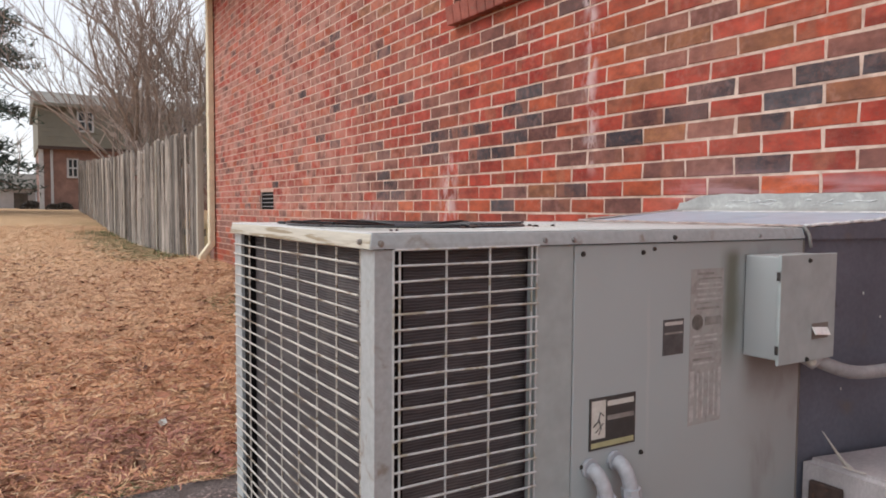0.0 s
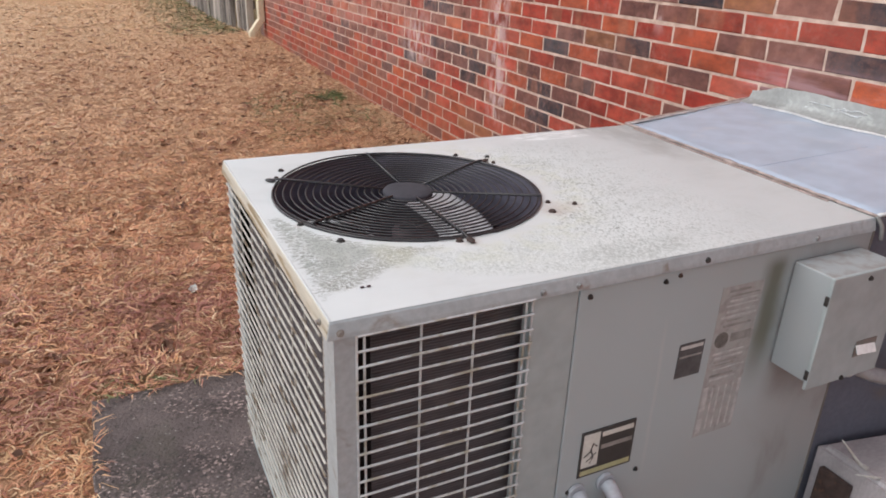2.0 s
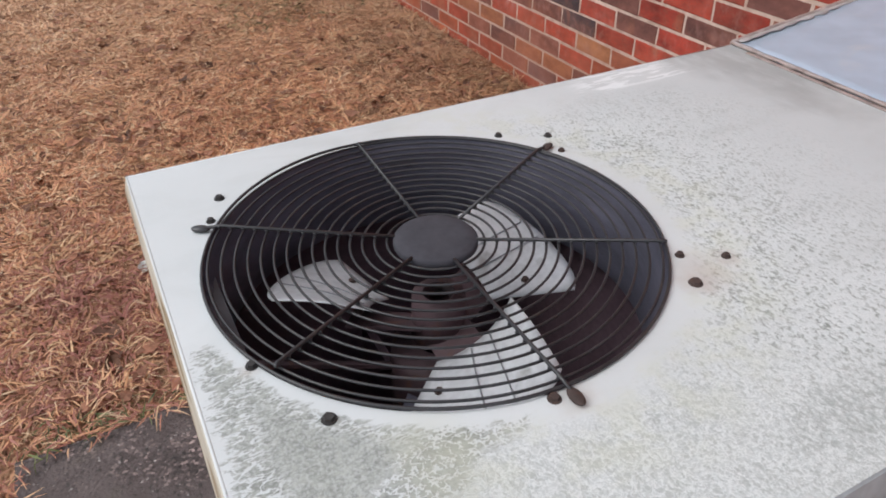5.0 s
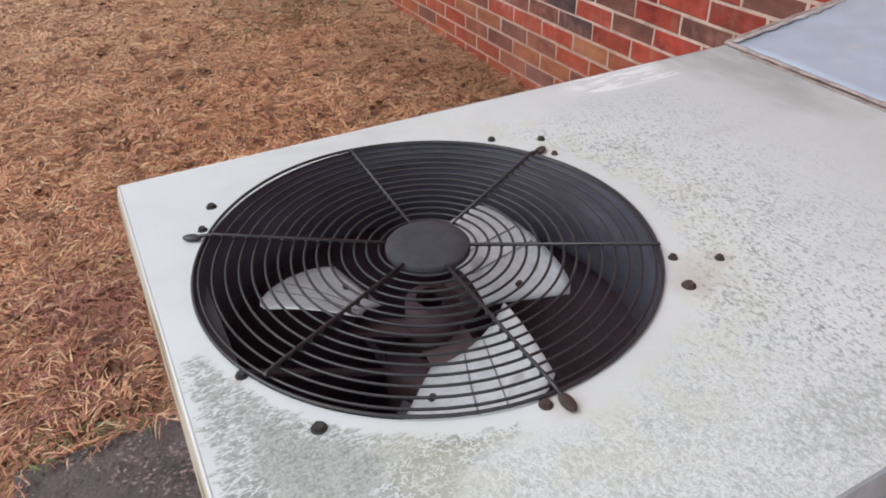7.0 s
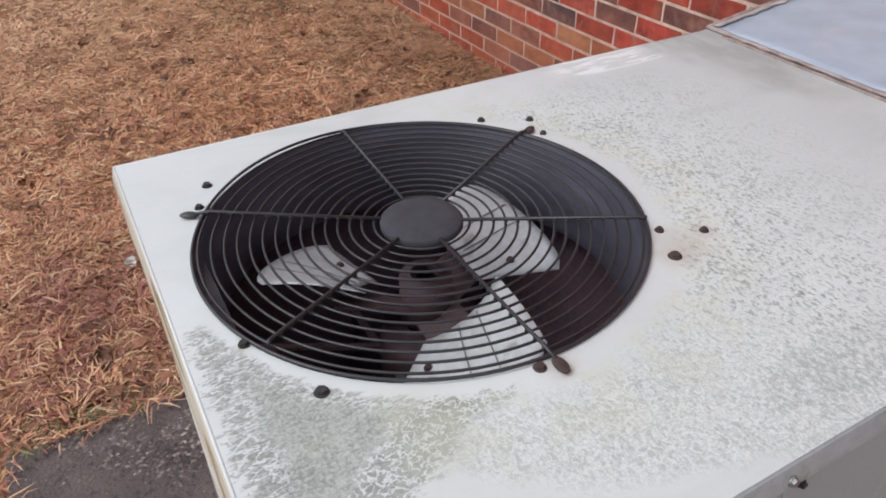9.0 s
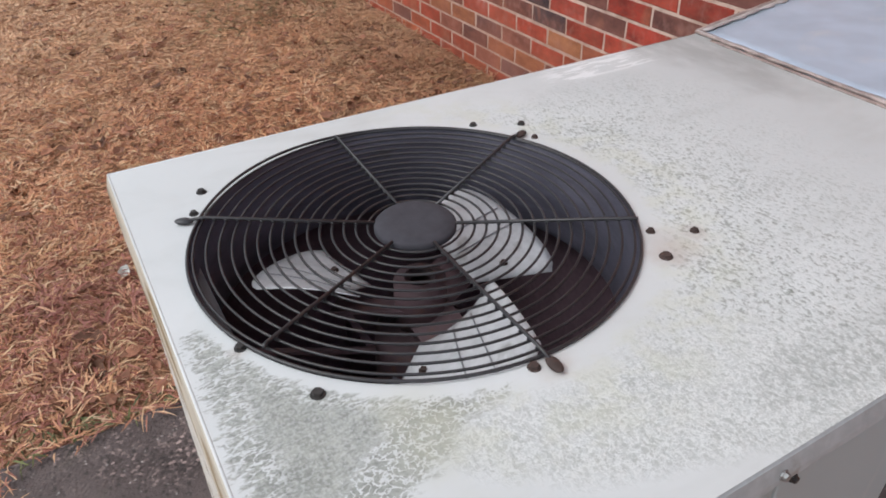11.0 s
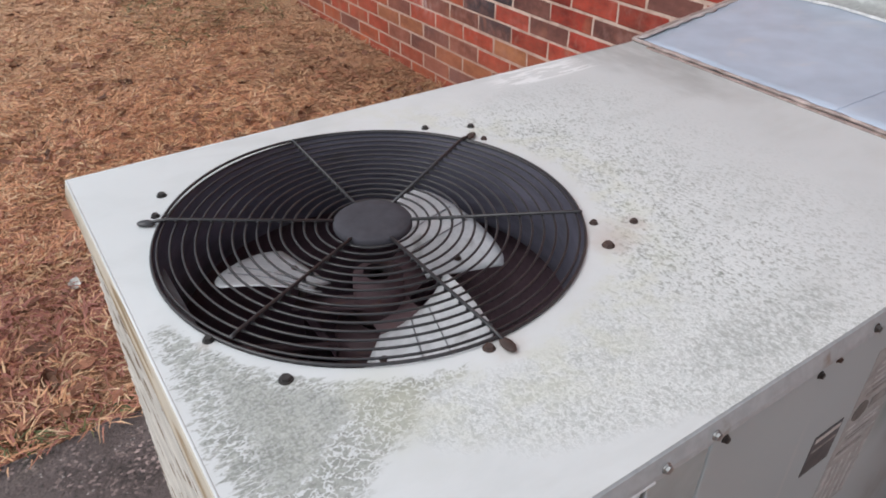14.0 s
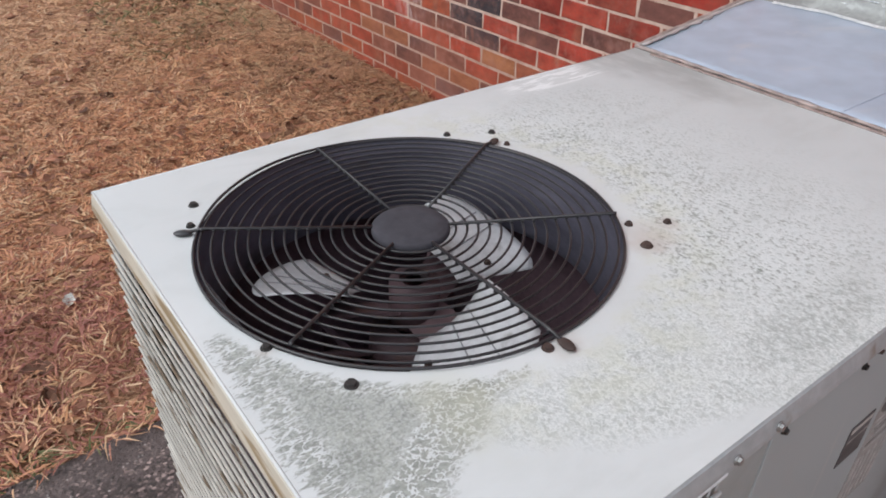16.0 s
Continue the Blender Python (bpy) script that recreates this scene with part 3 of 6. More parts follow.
CONCRETE = concrete_material()
CREAM = paint("cream_paint", (0.74, 0.66, 0.48), 0.5, var=0.10, scale=7.0, dirt=(0.48, 0.38, 0.22), dirt_lo=0.6, dirt_hi=0.85)
SOFFIT = paint("tan_soffit", (0.52, 0.39, 0.19), 0.6, var=0.12, scale=3.0)
WHITE = paint("white_trim", (0.72, 0.70, 0.66), 0.5, var=0.1)
PAPER_MID = paint("worn_paper", (0.47, 0.46, 0.455), 0.7, var=0.25, scale=50.0)
PAPER = paint("faded_paper", (0.365, 0.35, 0.34), 0.7, var=0.2, scale=25.0, dirt=(0.36, 0.365, 0.355), dirt_lo=0.45, dirt_hi=0.6)
PAPER_PALE = paint("bleached_paper", (0.58, 0.56, 0.54), 0.7, var=0.2, scale=40.0)
PAPER_WHITE = paint("white_label", (0.62, 0.62, 0.58), 0.5, var=0.1)
INK = paint("label_ink", (0.045, 0.045, 0.045), 0.5, var=0.2)
INK_PLATE = paint("dulled_plate_ink", (0.085, 0.083, 0.086), 0.6, var=0.3, scale=40.0)
INK_WORN = paint("worn_ink", (0.15, 0.14, 0.13), 0.7, var=0.5, scale=60.0)
INK_FADED = paint("faded_ink", (0.275, 0.263, 0.25), 0.7, var=0.3, scale=40.0)
YELLOW = paint("yellow_strip", (0.42, 0.42, 0.24), 0.5, var=0.15)
FENCE = paint("weathered_board", (0.325, 0.28, 0.245), 0.85, var=0.4, scale=6.0, fine=50.0, stretch=(3, 3, 0.25), relief=0.6, depth=0.003, dirt=(0.12, 0.105, 0.09), dirt_lo=0.5, dirt_hi=0.62, each=0.55)
BARK = paint("grey_tan_bark", (0.32, 0.25, 0.215), 0.85, var=0.3, scale=9.0)
NEEDLES = paint("pine_needles", (0.070, 0.098, 0.078), 0.7, var=0.4, scale=2.0, each=0.4, island=True)
SHRUB = paint("dark_shrub", (0.065, 0.056, 0.047), 0.8, var=0.4, scale=3.0, each=0.5, island=True)
SIDING = paint("green_grey_siding", (0.21, 0.20, 0.165), 0.8, var=0.12, scale=1.0)
FAR_BRICK = paint("distant_brick", (0.25, 0.145, 0.12), 0.85, var=0.25, scale=3.0, fine=14.0)
SHINGLE = paint("grey_shingle", (0.20, 0.185, 0.165), 0.9, var=0.25, scale=3.0, fine=12.0)
FAR_WHITE = paint("distant_white", (0.46, 0.46, 0.47), 0.7, var=0.1)
DARK_GLASS = paint("dark_window", (0.04, 0.045, 0.05), 0.15)
CURTAIN = paint("net_curtain", (0.48, 0.485, 0.48), 0.8, var=0.4, scale=4.0, stretch=(1, 3, 0.6), dirt=(0.36, 0.37, 0.35), dirt_lo=0.5, dirt_hi=0.7)


def glass_material():
    m, t, b = nodes_of("window_glass")
    b.inputs["Transmission Weight"].default_value = 1.0
    b.inputs["Roughness"].default_value = 0.02
    b.inputs["IOR"].default_value = 1.45
    return m


def brown_strip(t):
    """A browner, darker strip along the foot of the house wall, ragged at its edge."""
    x, y = axis(t, 0), axis(t, 1)
    edge = sums(t, "ADD", x, sums(t, "MULTIPLY", sums(t, "SUBTRACT", grain(t, 2.6, 5.0), 0.5), 1.6))
    return sums(t, "MULTIPLY", mask(t, edge, 0.7, 1.7), sums(t, "MULTIPLY", mask(t, y, 1.0, 1.3), mask(t, y, 6.0, 3.0)))


def ground_material():
    m, t, b = nodes_of("dormant_lawn")
    straw = ramp(t, grain(t, 1.3, 5.0), ((0.3, (0.42, 0.225, 0.135)), (0.55, (0.52, 0.305, 0.190)), (0.75, (0.60, 0.385, 0.250))))
    fine = ramp(t, grain(t, 45.0, 6.0, (1, 1, 1), 1.2), ((0.32, (0.55, 0.50, 0.46)), (0.52, (0.95, 0.93, 0.9)), (0.75, (1.30, 1.25, 1.2))))
    col = blend(t, 0.9, straw, fine, "MULTIPLY")
    leaf = mask(t, grain(t, 16.0, 4.0, (1, 1, 1), 0.8), 0.66, 0.71)
    col = blend(t, sums(t, "MULTIPLY", leaf, 0.4), col, (0.20, 0.085, 0.048))
    # greener strip along the fence foot, paler trodden straw farther off
    x, y = axis(t, 0), axis(t, 1)
    col = blend(t, sums(t, "MULTIPLY", mask(t, y, 6.0, 10.0), 0.75), col, blend(t, 0.7, (0.66, 0.46, 0.28), fine, "MULTIPLY"))
    green = sums(t, "MULTIPLY", mask(t, sums(t, "ADD", x, grain(t, 0.9, 3.0)), 0.7, 2.0), sums(t, "MULTIPLY", mask(t, y, 8.5, 11.0), mask(t, y, 24.0, 18.0)))
    col = blend(t, sums(t, "MULTIPLY", green, 0.6), col, (0.16, 0.14, 0.06))
    col = blend(t, sums(t, "MULTIPLY", brown_strip(t), 0.8), col, (0.19, 0.105, 0.065))
    link(t, col, b.inputs["Base Color"])
    b.inputs["Roughness"].default_value = 0.95
    b.inputs["Specular IOR Level"].default_value = 0.1
    bump(t, b, grain(t, 60.0, 5.0, (1, 1, 1), 1.0), 1.0, 0.03)
    return m


def straw_material():
    m, t, b = nodes_of("dead_grass_blades")
    r = t.nodes.new("ShaderNodeNewGeometry").outputs["Random Per Island"]
    col = ramp(t, r, ((0.0, (0.17, 0.070, 0.050)), (0.20, (0.50, 0.200, 0.112)), (0.44, (0.72, 0.355, 0.185)), (0.70, (0.83, 0.480, 0.262)), (0.90, (0.88, 0.64, 0.40)), (1.0, (0.92, 0.77, 0.56))))
    patch = ramp(t, grain(t, 1.5, 4.0), ((0.36, (0.78, 0.655, 0.555)), (0.6, (0.96, 0.885, 0.81))))
    col = blend(t, 0.9, col, patch, "MULTIPLY")
    red = mask(t, sums(t, "ADD", grain(t, 1.1, 3.0), sums(t, "MULTIPLY", sums(t, "SUBTRACT", 1.0, r), 0.40)), 0.60, 0.78)
    x, y = axis(t, 0), axis(t, 1)
    near_pad = sums(t, "MULTIPLY", mask(t, sums(t, "ADD", sums(t, "ABSOLUTE", sums(t, "ADD", x, 0.35)), grain(t, 2.0, 3.0)), 1.40, 0.78), sums(t, "MULTIPLY", mask(t, y, 2.4, 1.6), mask(t, y, 0.9, 1.2)))
    col = blend(t, sums(t, "ADD", sums(t, "MULTIPLY", sums(t, "MULTIPLY", red, sums(t, "ADD", near_pad, 0.16)), 0.70), sums(t, "MULTIPLY", sums(t, "MULTIPLY", near_pad, mask(t, grain(t, 6.0, 4.0), 0.40, 0.62)), 0.40)), col, (0.31, 0.104, 0.078))
    col = blend(t, sums(t, "MULTIPLY", brown_strip(t), 0.55), col, (0.29, 0.155, 0.085))
    olive = mask(t, sums(t, "ADD", grain(t, 3.4, 4.0), sums(t, "MULTIPLY", r, 0.25)), 0.66, 0.82)
    col = blend(t, sums(t, "MULTIPLY", olive, 0.22), col, (0.36, 0.27, 0.11))
    # left part lifted paler: low-angle brightness put into the blade colour
    lawn_lift = mask(t, sums(t, "ADD", x, grain(t, 1.6, 3.0)), 0.1, -0.9)
    col = blend(t, sums(t, "MULTIPLY", lawn_lift, 0.14), col, blend(t, r, (0.62, 0.37, 0.245), (0.93, 0.67, 0.48)))
    pale = mask(t, sums(t, "ADD", y, sums(t, "MULTIPLY", grain(t, 0.8, 4.0), 2.5)), 3.3, 7.0)
    col = blend(t, sums(t, "MULTIPLY", pale, 0.46), col, (0.78, 0.575, 0.36))
    link(t, col, b.inputs["Base Color"])
    b.inputs["Roughness"].default_value = 0.55
    b.inputs["Specular IOR Level"].default_value = 0.5
    b.inputs["Sheen Weight"].default_value = 0.24
    b.inputs["Sheen Roughness"].default_value = 0.5
    b.inputs["Sheen Tint"].default_value = (1.0, 0.80, 0.60, 1.0)
    return m


GLASS, LAWN, STRAW = glass_material(), ground_material(), straw_material()
LITTER = paint("leaf_crumbs", (0.27, 0.12, 0.070), 0.85, var=0.35, scale=20.0, each=0.6, island=True)
LEAF = paint("dry_leaf", (0.22, 0.10, 0.055), 0.8, var=0.4, scale=30.0, each=0.5, island=False)
GREEN_BLADE = paint("green_weed", (0.12, 0.13, 0.045), 0.7, var=0.4, each=0.4, island=True)


# ---- building helpers ----
def thing(name, at, label, category, group="", kind=""):
    ob = new(name)
    ob.location = at
    ob.empty_display_size = 0.1
    return tagged(ob, label, category, group, kind)


def mesh_of(name, bm, material):
    me = bpy.data.meshes.new(name)
    bm.to_mesh(me)
    bm.free()
    for m in (material if isinstance(material, (list, tuple)) else [material]):
        me.materials.append(m)
    return me


def part(name, bm, material, parent=None, label="", smooth=False):
    me = mesh_of(name, bm, material) if isinstance(bm, bmesh.types.BMesh) else bm
    if smooth:
        me.polygons.foreach_set("use_smooth", [True] * len(me.polygons))
    ob = new(name, me)
    if parent is not None:
        ob.parent = parent
        if parent.data is None:
            ob.matrix_parent_inverse = Matrix.Translation(-parent.location)
    if label:
        ob["label"] = label
    return ob


def add_box(bm, x0, x1, y0, y1, z0, z1, bevel=0.0, m=None):
    r = bmesh.ops.create_cube(bm, size=1)
    vs = r["verts"]
    t = Matrix.Translation(((x0 + x1) / 2, (y0 + y1) / 2, (z0 + z1) / 2)) @ Matrix.Diagonal((x1 - x0, y1 - y0, z1 - z0, 1))
    bmesh.ops.transform(bm, matrix=t, verts=vs)
    if bevel:
        es = list({e for v in vs for e in v.link_edges})
        made = bmesh.ops.bevel(bm, geom=es, offset=bevel, segments=2, profile=0.5, affect="EDGES")
        vs = list({v for f in made["faces"] for v in f.verts} | {v for v in vs if v.is_valid})
    if m is not None:
        bmesh.ops.transform(bm, matrix=m, verts=[v for v in vs if v.is_valid])
    return bm


def box(x0, x1, y0, y1, z0, z1, bevel=0.0, m=None):
    return add_box(bmesh.new(), x0, x1, y0, y1, z0, z1, bevel, m)


def add_prism(bm, outline, lo, hi, up=2):
    """An outline of 2D points swept along one axis (0 x, 1 y, 2 z)."""
    def at(p, h):
        return {2: (p[0], p[1], h), 1: (p[0], h, p[1]), 0: (h, p[0], p[1])}[up]
    a = [bm.verts.new(at(p, lo)) for p in outline]
    b = [bm.verts.new(at(p, hi)) for p in outline]
    n = len(outline)
    bm.faces.new(a[::-1])
    bm.faces.new(b)
    for i in range(n):
        bm.faces.new((a[i], a[(i + 1) % n], b[(i + 1) % n], b[i]))
    bmesh.ops.recalc_face_normals(bm, faces=bm.faces)
    return bm


def add_tube(bm, pts, radius, sides=6, closed=False, taper=None):
    """A round wire, pipe or twig along points."""
    pts = [Vector(p) for p in pts]
    n = len(pts)
    rings = []
    ref = Vector((0, 0, 1))
    for i, p in enumerate(pts):
        if closed:
            d = pts[(i + 1) % n] - pts[i - 1]
        else:
            d = pts[min(i + 1, n - 1)] - pts[max(i - 1, 0)]
        d.normalize()
        base = ref if abs(d.dot(ref)) < 0.95 else Vector((1, 0, 0))
        u = d.cross(base).normalized()
        v = d.cross(u)
        r = radius if taper is None else radius + (taper - radius) * i / max(1, n - 1)
        rings.append([bm.verts.new(p + r * (math.cos(a) * u + math.sin(a) * v)) for a in (2 * math.pi * k / sides for k in range(sides))])
    for i in range(n if closed else n - 1):
        a, b = rings[i], rings[(i + 1) % n]
        for k in range(sides):
            bm.faces.new((a[k], a[(k + 1) % sides], b[(k + 1) % sides], b[k]))
    if not closed:
        bm.faces.new(rings[0][::-1])
        bm.faces.new(rings[-1])
    return bm


def tube(pts, radius, sides=6, closed=False, taper=None):
    return add_tube(bmesh.new(), pts, radius, sides, closed, taper)


def add_lathe(bm, profile, centre, sides=32):
    """Rings of (radius, z) about an upright axis."""
    rings = []
    for r, z in profile:
        rings.append([bm.verts.new((centre[0] + r * math.cos(a), centre[1] + r * math.sin(a), z)) for a in (2 * math.pi * k / sides for k in range(sides))])
    for a, b in zip(rings, rings[1:]):
        for k in range(sides):
            bm.faces.new((a[k], a[(k + 1) % sides], b[(k + 1) % sides], b[k]))
    return rings


def curve_points(pts, steps=8):
    """A smooth line through points (Catmull-Rom)."""
    p = [Vector(q) for q in pts]
    p = [2 * p[0] - p[1], *p, 2 * p[-1] - p[-2]]
    outp = []
    for i in range(1, len(p) - 2):
        for k in range(steps):
            u = k / steps
            outp.append(0.5 * (2 * p[i] + (p[i + 1] - p[i - 1]) * u + (2 * p[i - 1] - 5 * p[i] + 4 * p[i + 1] - p[i + 2]) * u * u
                               + (3 * p[i] - p[i - 1] - 3 * p[i + 1] + p[i + 2]) * u ** 3))
    return [*outp, p[-2]]


def smooth(a, b, v):
    u = min(1.0, max(0.0, (v - a) / (b - a)))
    return u * u * (3 - 2 * u)


# ---- ground ----
WALL = 1.654      # face of the brick wall
PAD = (-0.37, 1.30, -0.34, 1.125)
PROFILE = ((-60, 0.0), (0, 0.0), (1.2, 0.005), (4, 0.065), (8, 0.13), (13, 0.10), (17.5, 0.20), (27.5, 0.68), (34, 0.72), (60, 0.75), (400, 0.75), (3000, 0.75))


def ground_z(x, y):
    for (y0, z0), (y1, z1) in zip(PROFILE, PROFILE[1:]):
        if y0 <= y < y1:
            z = z0 + (z1 - z0) * (y - y0) / (y1 - y0)
            break
    else:
        z = 0.75
    z += 0.055 * smooth(0.5, 1.6, x) * smooth(1.0, 2.2, y) * (1 - smooth(8.0, 10.0, y)) if x < 3 else 0
    if -20 < y < 60:
        z += 0.012 * noise.noise((x * 0.9, y * 0.9, 0)) * smooth(0.9, 2.0, abs(y - 0.2) + max(0, abs(x - 0.4) - 0.8))
    return z


def ground():
    bm = bmesh.new()
    xs = [-3000, -600, -150, -60, -30, -15, -10, *np.linspace(-7, 3, 51), 5, 8, 12, 20, 40, 100, 500, 3000]
    ys = [-3000, -600, -150, -50, -20, -8, -4, *np.linspace(-2, 10, 61), *np.linspace(11, 36, 26), 40, 50, 60, 100, 250, 800, 3000]
    grid = [[bm.verts.new((x, y, ground_z(x, y))) for x in xs] for y in ys]
    for j in range(len(ys) - 1):
        for i in range(len(xs) - 1):
            bm.faces.new((grid[j][i], grid[j][i + 1], grid[j + 1][i + 1], grid[j + 1][i]))
    ob = part("ground", bm, LAWN, smooth=True)
    return tagged(ob, "dormant straw-coloured lawn with fallen leaves", "ground", kind="structure")


ground()


def concrete_pad():
    bm = box(PAD[0], PAD[1], PAD[2], PAD[3], -0.08, 0.030)
    bmesh.ops.subdivide_edges(bm, edges=[e for e in bm.edges if e.calc_length() > 1], cuts=40)
    for v in bm.verts:
        if v.co.z > 0:
            edge = v.co.x < PAD[0] + 0.001 or v.co.y > PAD[3] - 0.001
            v.co += Vector((0.008, 0.008, 0.004)) * noise.noise(v.co * 7.0) * (1.0 if edge else 0.3)
    ob = part("equipment_pad", bm, CONCRETE)
    tagged(ob, "dark weathered concrete equipment pad sunk in the lawn", "concrete pad")


concrete_pad()


# ---- the brick house ----
COURSE, LONG, BED, HEAD = 0.0676, 0.2068, 0.948, (0.185, 0.292)     # course height, brick and joint, first bed joint, head joints of the two courses
HOUSE_END, EAVE = 8.00, 3.47
WINDOW = (1.490, 2.420, 1.957, 3.10)      # y0, y1, z0, z1
VENT = (5.63, 6.04, 0.815, 0.985)
DARK_BRICKS = ((4, 0), (4, -1), (3, 0), (2, 1), (4, 2), (3, 2), (2, 4), (0, 1), (-1, 5), (-2, 8), (4, 7), (3, 7), (2, 8), (6, 7), (5, 7), (4, 9), (2, 9), (4, 10), (4, 11), (-4, 7), (-6, 8), (-7, 8), (-5, 8), (-5, 11), (-4, 13), (-4, 12), (-6, 12), (-1, 14), (-7, 14), (-6, 16), (-8, 18), (-11, 10), (-10, 10), (-12, 9), (-8, 8), (-11, 7))
BROWN_BRICKS = ((0, 2), (0, 3), (2, 6), (5, 5), (4, 6), (-2, 4), (-3, 7), (-7, 11), (-9, 11), (-2, 14), (-1, 12), (-8, 10), (-8, 9), (-6, 7), (-6, 5), (-11, 11), (-10, 9))
TAN_BRICKS = ((7, 3), (7, 2), (3, -1), (6, 1), (-10, 12), (-10, 11), (-11, 9), (-11, 8), (-9, 7))
RED_BRICKS = ((-11, 13), (-11, 12), (-7, 7), (-10, 8), (-8, 7), (-8, 6), (-7, 5), (-5, 5), (-9, 8))


def house_walls():
    """Mortar body with its openings; the bricks stand 2 mm proud of it."""
    bm = bmesh.new()
    x0, x1 = WALL + 0.0018, WALL + 0.22
    y0, y1, z0, z1 = WINDOW
    v0, v1, w0, w1 = VENT
    for a, b, c, d in ((-4.0, y0, -0.2, EAVE), (y0, y1, -0.2, z0), (y0, y1, z1, EAVE), (y1, v0, -0.2, EAVE), (v0, v1, -0.2, w0), (v0, v1, w1, EAVE), (v1, HOUSE_END, -0.2, EAVE)):
        add_box(bm, x0, x1, a, b, c, d)
    wall = tagged(part("wall_west", bm, MORTAR), "red brick house wall with pale mortar and scattered dark bricks", "brick wall", kind="structure")
    bm = box(x0, 10.0, HOUSE_END + 0.003, HOUSE_END + 0.2, -0.2, EAVE)
    tagged(part("wall_north", bm, FAR_BRICK), "red brick end wall of the house", "brick wall", kind="structure")
    bm = box(x0, 10.0, -4.2, -4.003, -0.2, EAVE)
    tagged(part("wall_south", bm, FAR_BRICK), "red brick end wall of the house", "brick wall", kind="structure")
    return wall


HOUSE_WALL = house_walls()


def brick_shape(rnd, length):
    """One brick's front: eight rim corners pulled in to a worn face."""
    w, h, d, c = length / 2, 0.0590 / 2, 0.028, 0.0025
    v = [(d, s * w, u * h) for s, u in ((-1, -1), (1, -1), (1, 1), (-1, 1))]
    v += [(0.0018, s * w + rnd.uniform(-0.0025, 0.0025), u * h + rnd.uniform(-0.0018, 0.0018)) for s, u in ((-1, -1), (1, -1), (1, 1), (-1, 1))]
    v += [(rnd.uniform(-0.0006, 0.0006), s * (w - c) + rnd.uniform(-0.003, 0.003), u * (h - c) + rnd.uniform(-0.002, 0.002)) for s, u in ((-1, -1), (1, -1), (1, 1), (-1, 1))]
    f = [(8, 11, 10, 9)]
    for a in (0, 4):
        for i in range(4):
            j = (i + 1) % 4
            f.append((a + i, a + 4 + i, a + 4 + j, a + j))
    return v, f


def lay_bricks():
    rnd = random.Random(4)
    shapes = [brick_shape(rnd, LONG - 0.0088) for _ in range(8)]
    spaced = [brick_shape(rnd, LONG - 0.0130) for _ in range(8)]
    near_meshes = {}
    verts, faces, tones = [], [], []
    y0, y1, z0, z1 = WINDOW
    v0, v1, w0, w1 = VENT
    for k in range(-15, 36):
        zc = BED + (k + 0.5) * COURSE
        if zc + 0.02 > EAVE:
            break
        n = -20
        while True:
            a = HEAD[k % 2] + n * LONG
            b = a + LONG
            n += 1
            if a > HOUSE_END - 0.03:
                break
            if a < -3.99:
                continue
            b = min(b, HOUSE_END)
            pieces = [(a, b)]
            for p0, p1, q0, q1 in ((y0 - 0.05, y1 + 0.045, z0 - 0.03, z0), (y0, y1, z0, z1), (v0, v1, w0, w1)):
                if q0 - 0.005 < zc < q1 + 0.01:
                    cut = []
                    for s, e in pieces:
                        if e <= p0 or s >= p1:
                            cut.append((s, e))
                        else:
                            cut += [(s, p0)] if p0 - s > 0.03 else []
                            cut += [(p1, e)] if e - p1 > 0.03 else []
                    pieces = cut
            key = (k, n - 1)
            u = rnd.random()
            dark, brown = (0.08, 0.30) if b < 4 else (0.05 if zc < 1.3 else 0.03, 0.34)
            tone = DARK if u < dark else BROWN if u < brown else TAN if u < brown + 0.012 else ORANGE if u < brown + 0.22 else RED
            if -2 < n and b < 2.6 and -13 < k < 9 and tone == DARK:
                tone = BROWN if u < 0.04 else RED
            tone = DARK if key in DARK_BRICKS else BROWN if key in BROWN_BRICKS else TAN if key in TAN_BRICKS else RED if key in RED_BRICKS else tone
            for s, e in pieces:
                shape = rnd.randrange(8)
                x = WALL + (rnd.uniform(-0.0015, 0.0012) if s < 2.4 else rnd.uniform(-0.0005, 0.0005))
                whole = e - s > LONG - 0.005
                if whole and -0.02 < s < 2.2 and -11 < k < 14:
                    me = near_meshes.get((shape, tone))
                    if me is None:
                        me = near_meshes[(shape, tone)] = bpy.data.meshes.new("brick")
                        me.from_pydata(shapes[shape][0], [], shapes[shape][1])
                        me.materials.append(BRICKS_NEAR[tone])
                    ob = part("brick", me, None, HOUSE_WALL)
                    ob.location = (x, (s + e) / 2, zc + rnd.uniform(-0.001, 0.001))
                    ob.rotation_euler = (rnd.uniform(-0.006, 0.006), 0, 0)
                else:
                    v, f = (spaced if s > 2.4 else shapes)[shape] if whole else brick_shape(rnd, e - s - 0.0098)
                    base = len(verts)
                    verts += [(p[0] + x, p[1] + (s + e) / 2, p[2] + zc) for p in v]
                    faces += [tuple(i + base for i in q) for q in f]
                    tones += [tone] * len(f)
    me = bpy.data.meshes.new("bricks")
    me.from_pydata(verts, [], faces)
    for m in BRICKS_FAR:
        me.materials.append(m)
    me.polygons.foreach_set("material_index", tones)
    tagged(part("brickwork", me, None, HOUSE_WALL), "red, brown and dark bricks in running bond", kind="stuff")


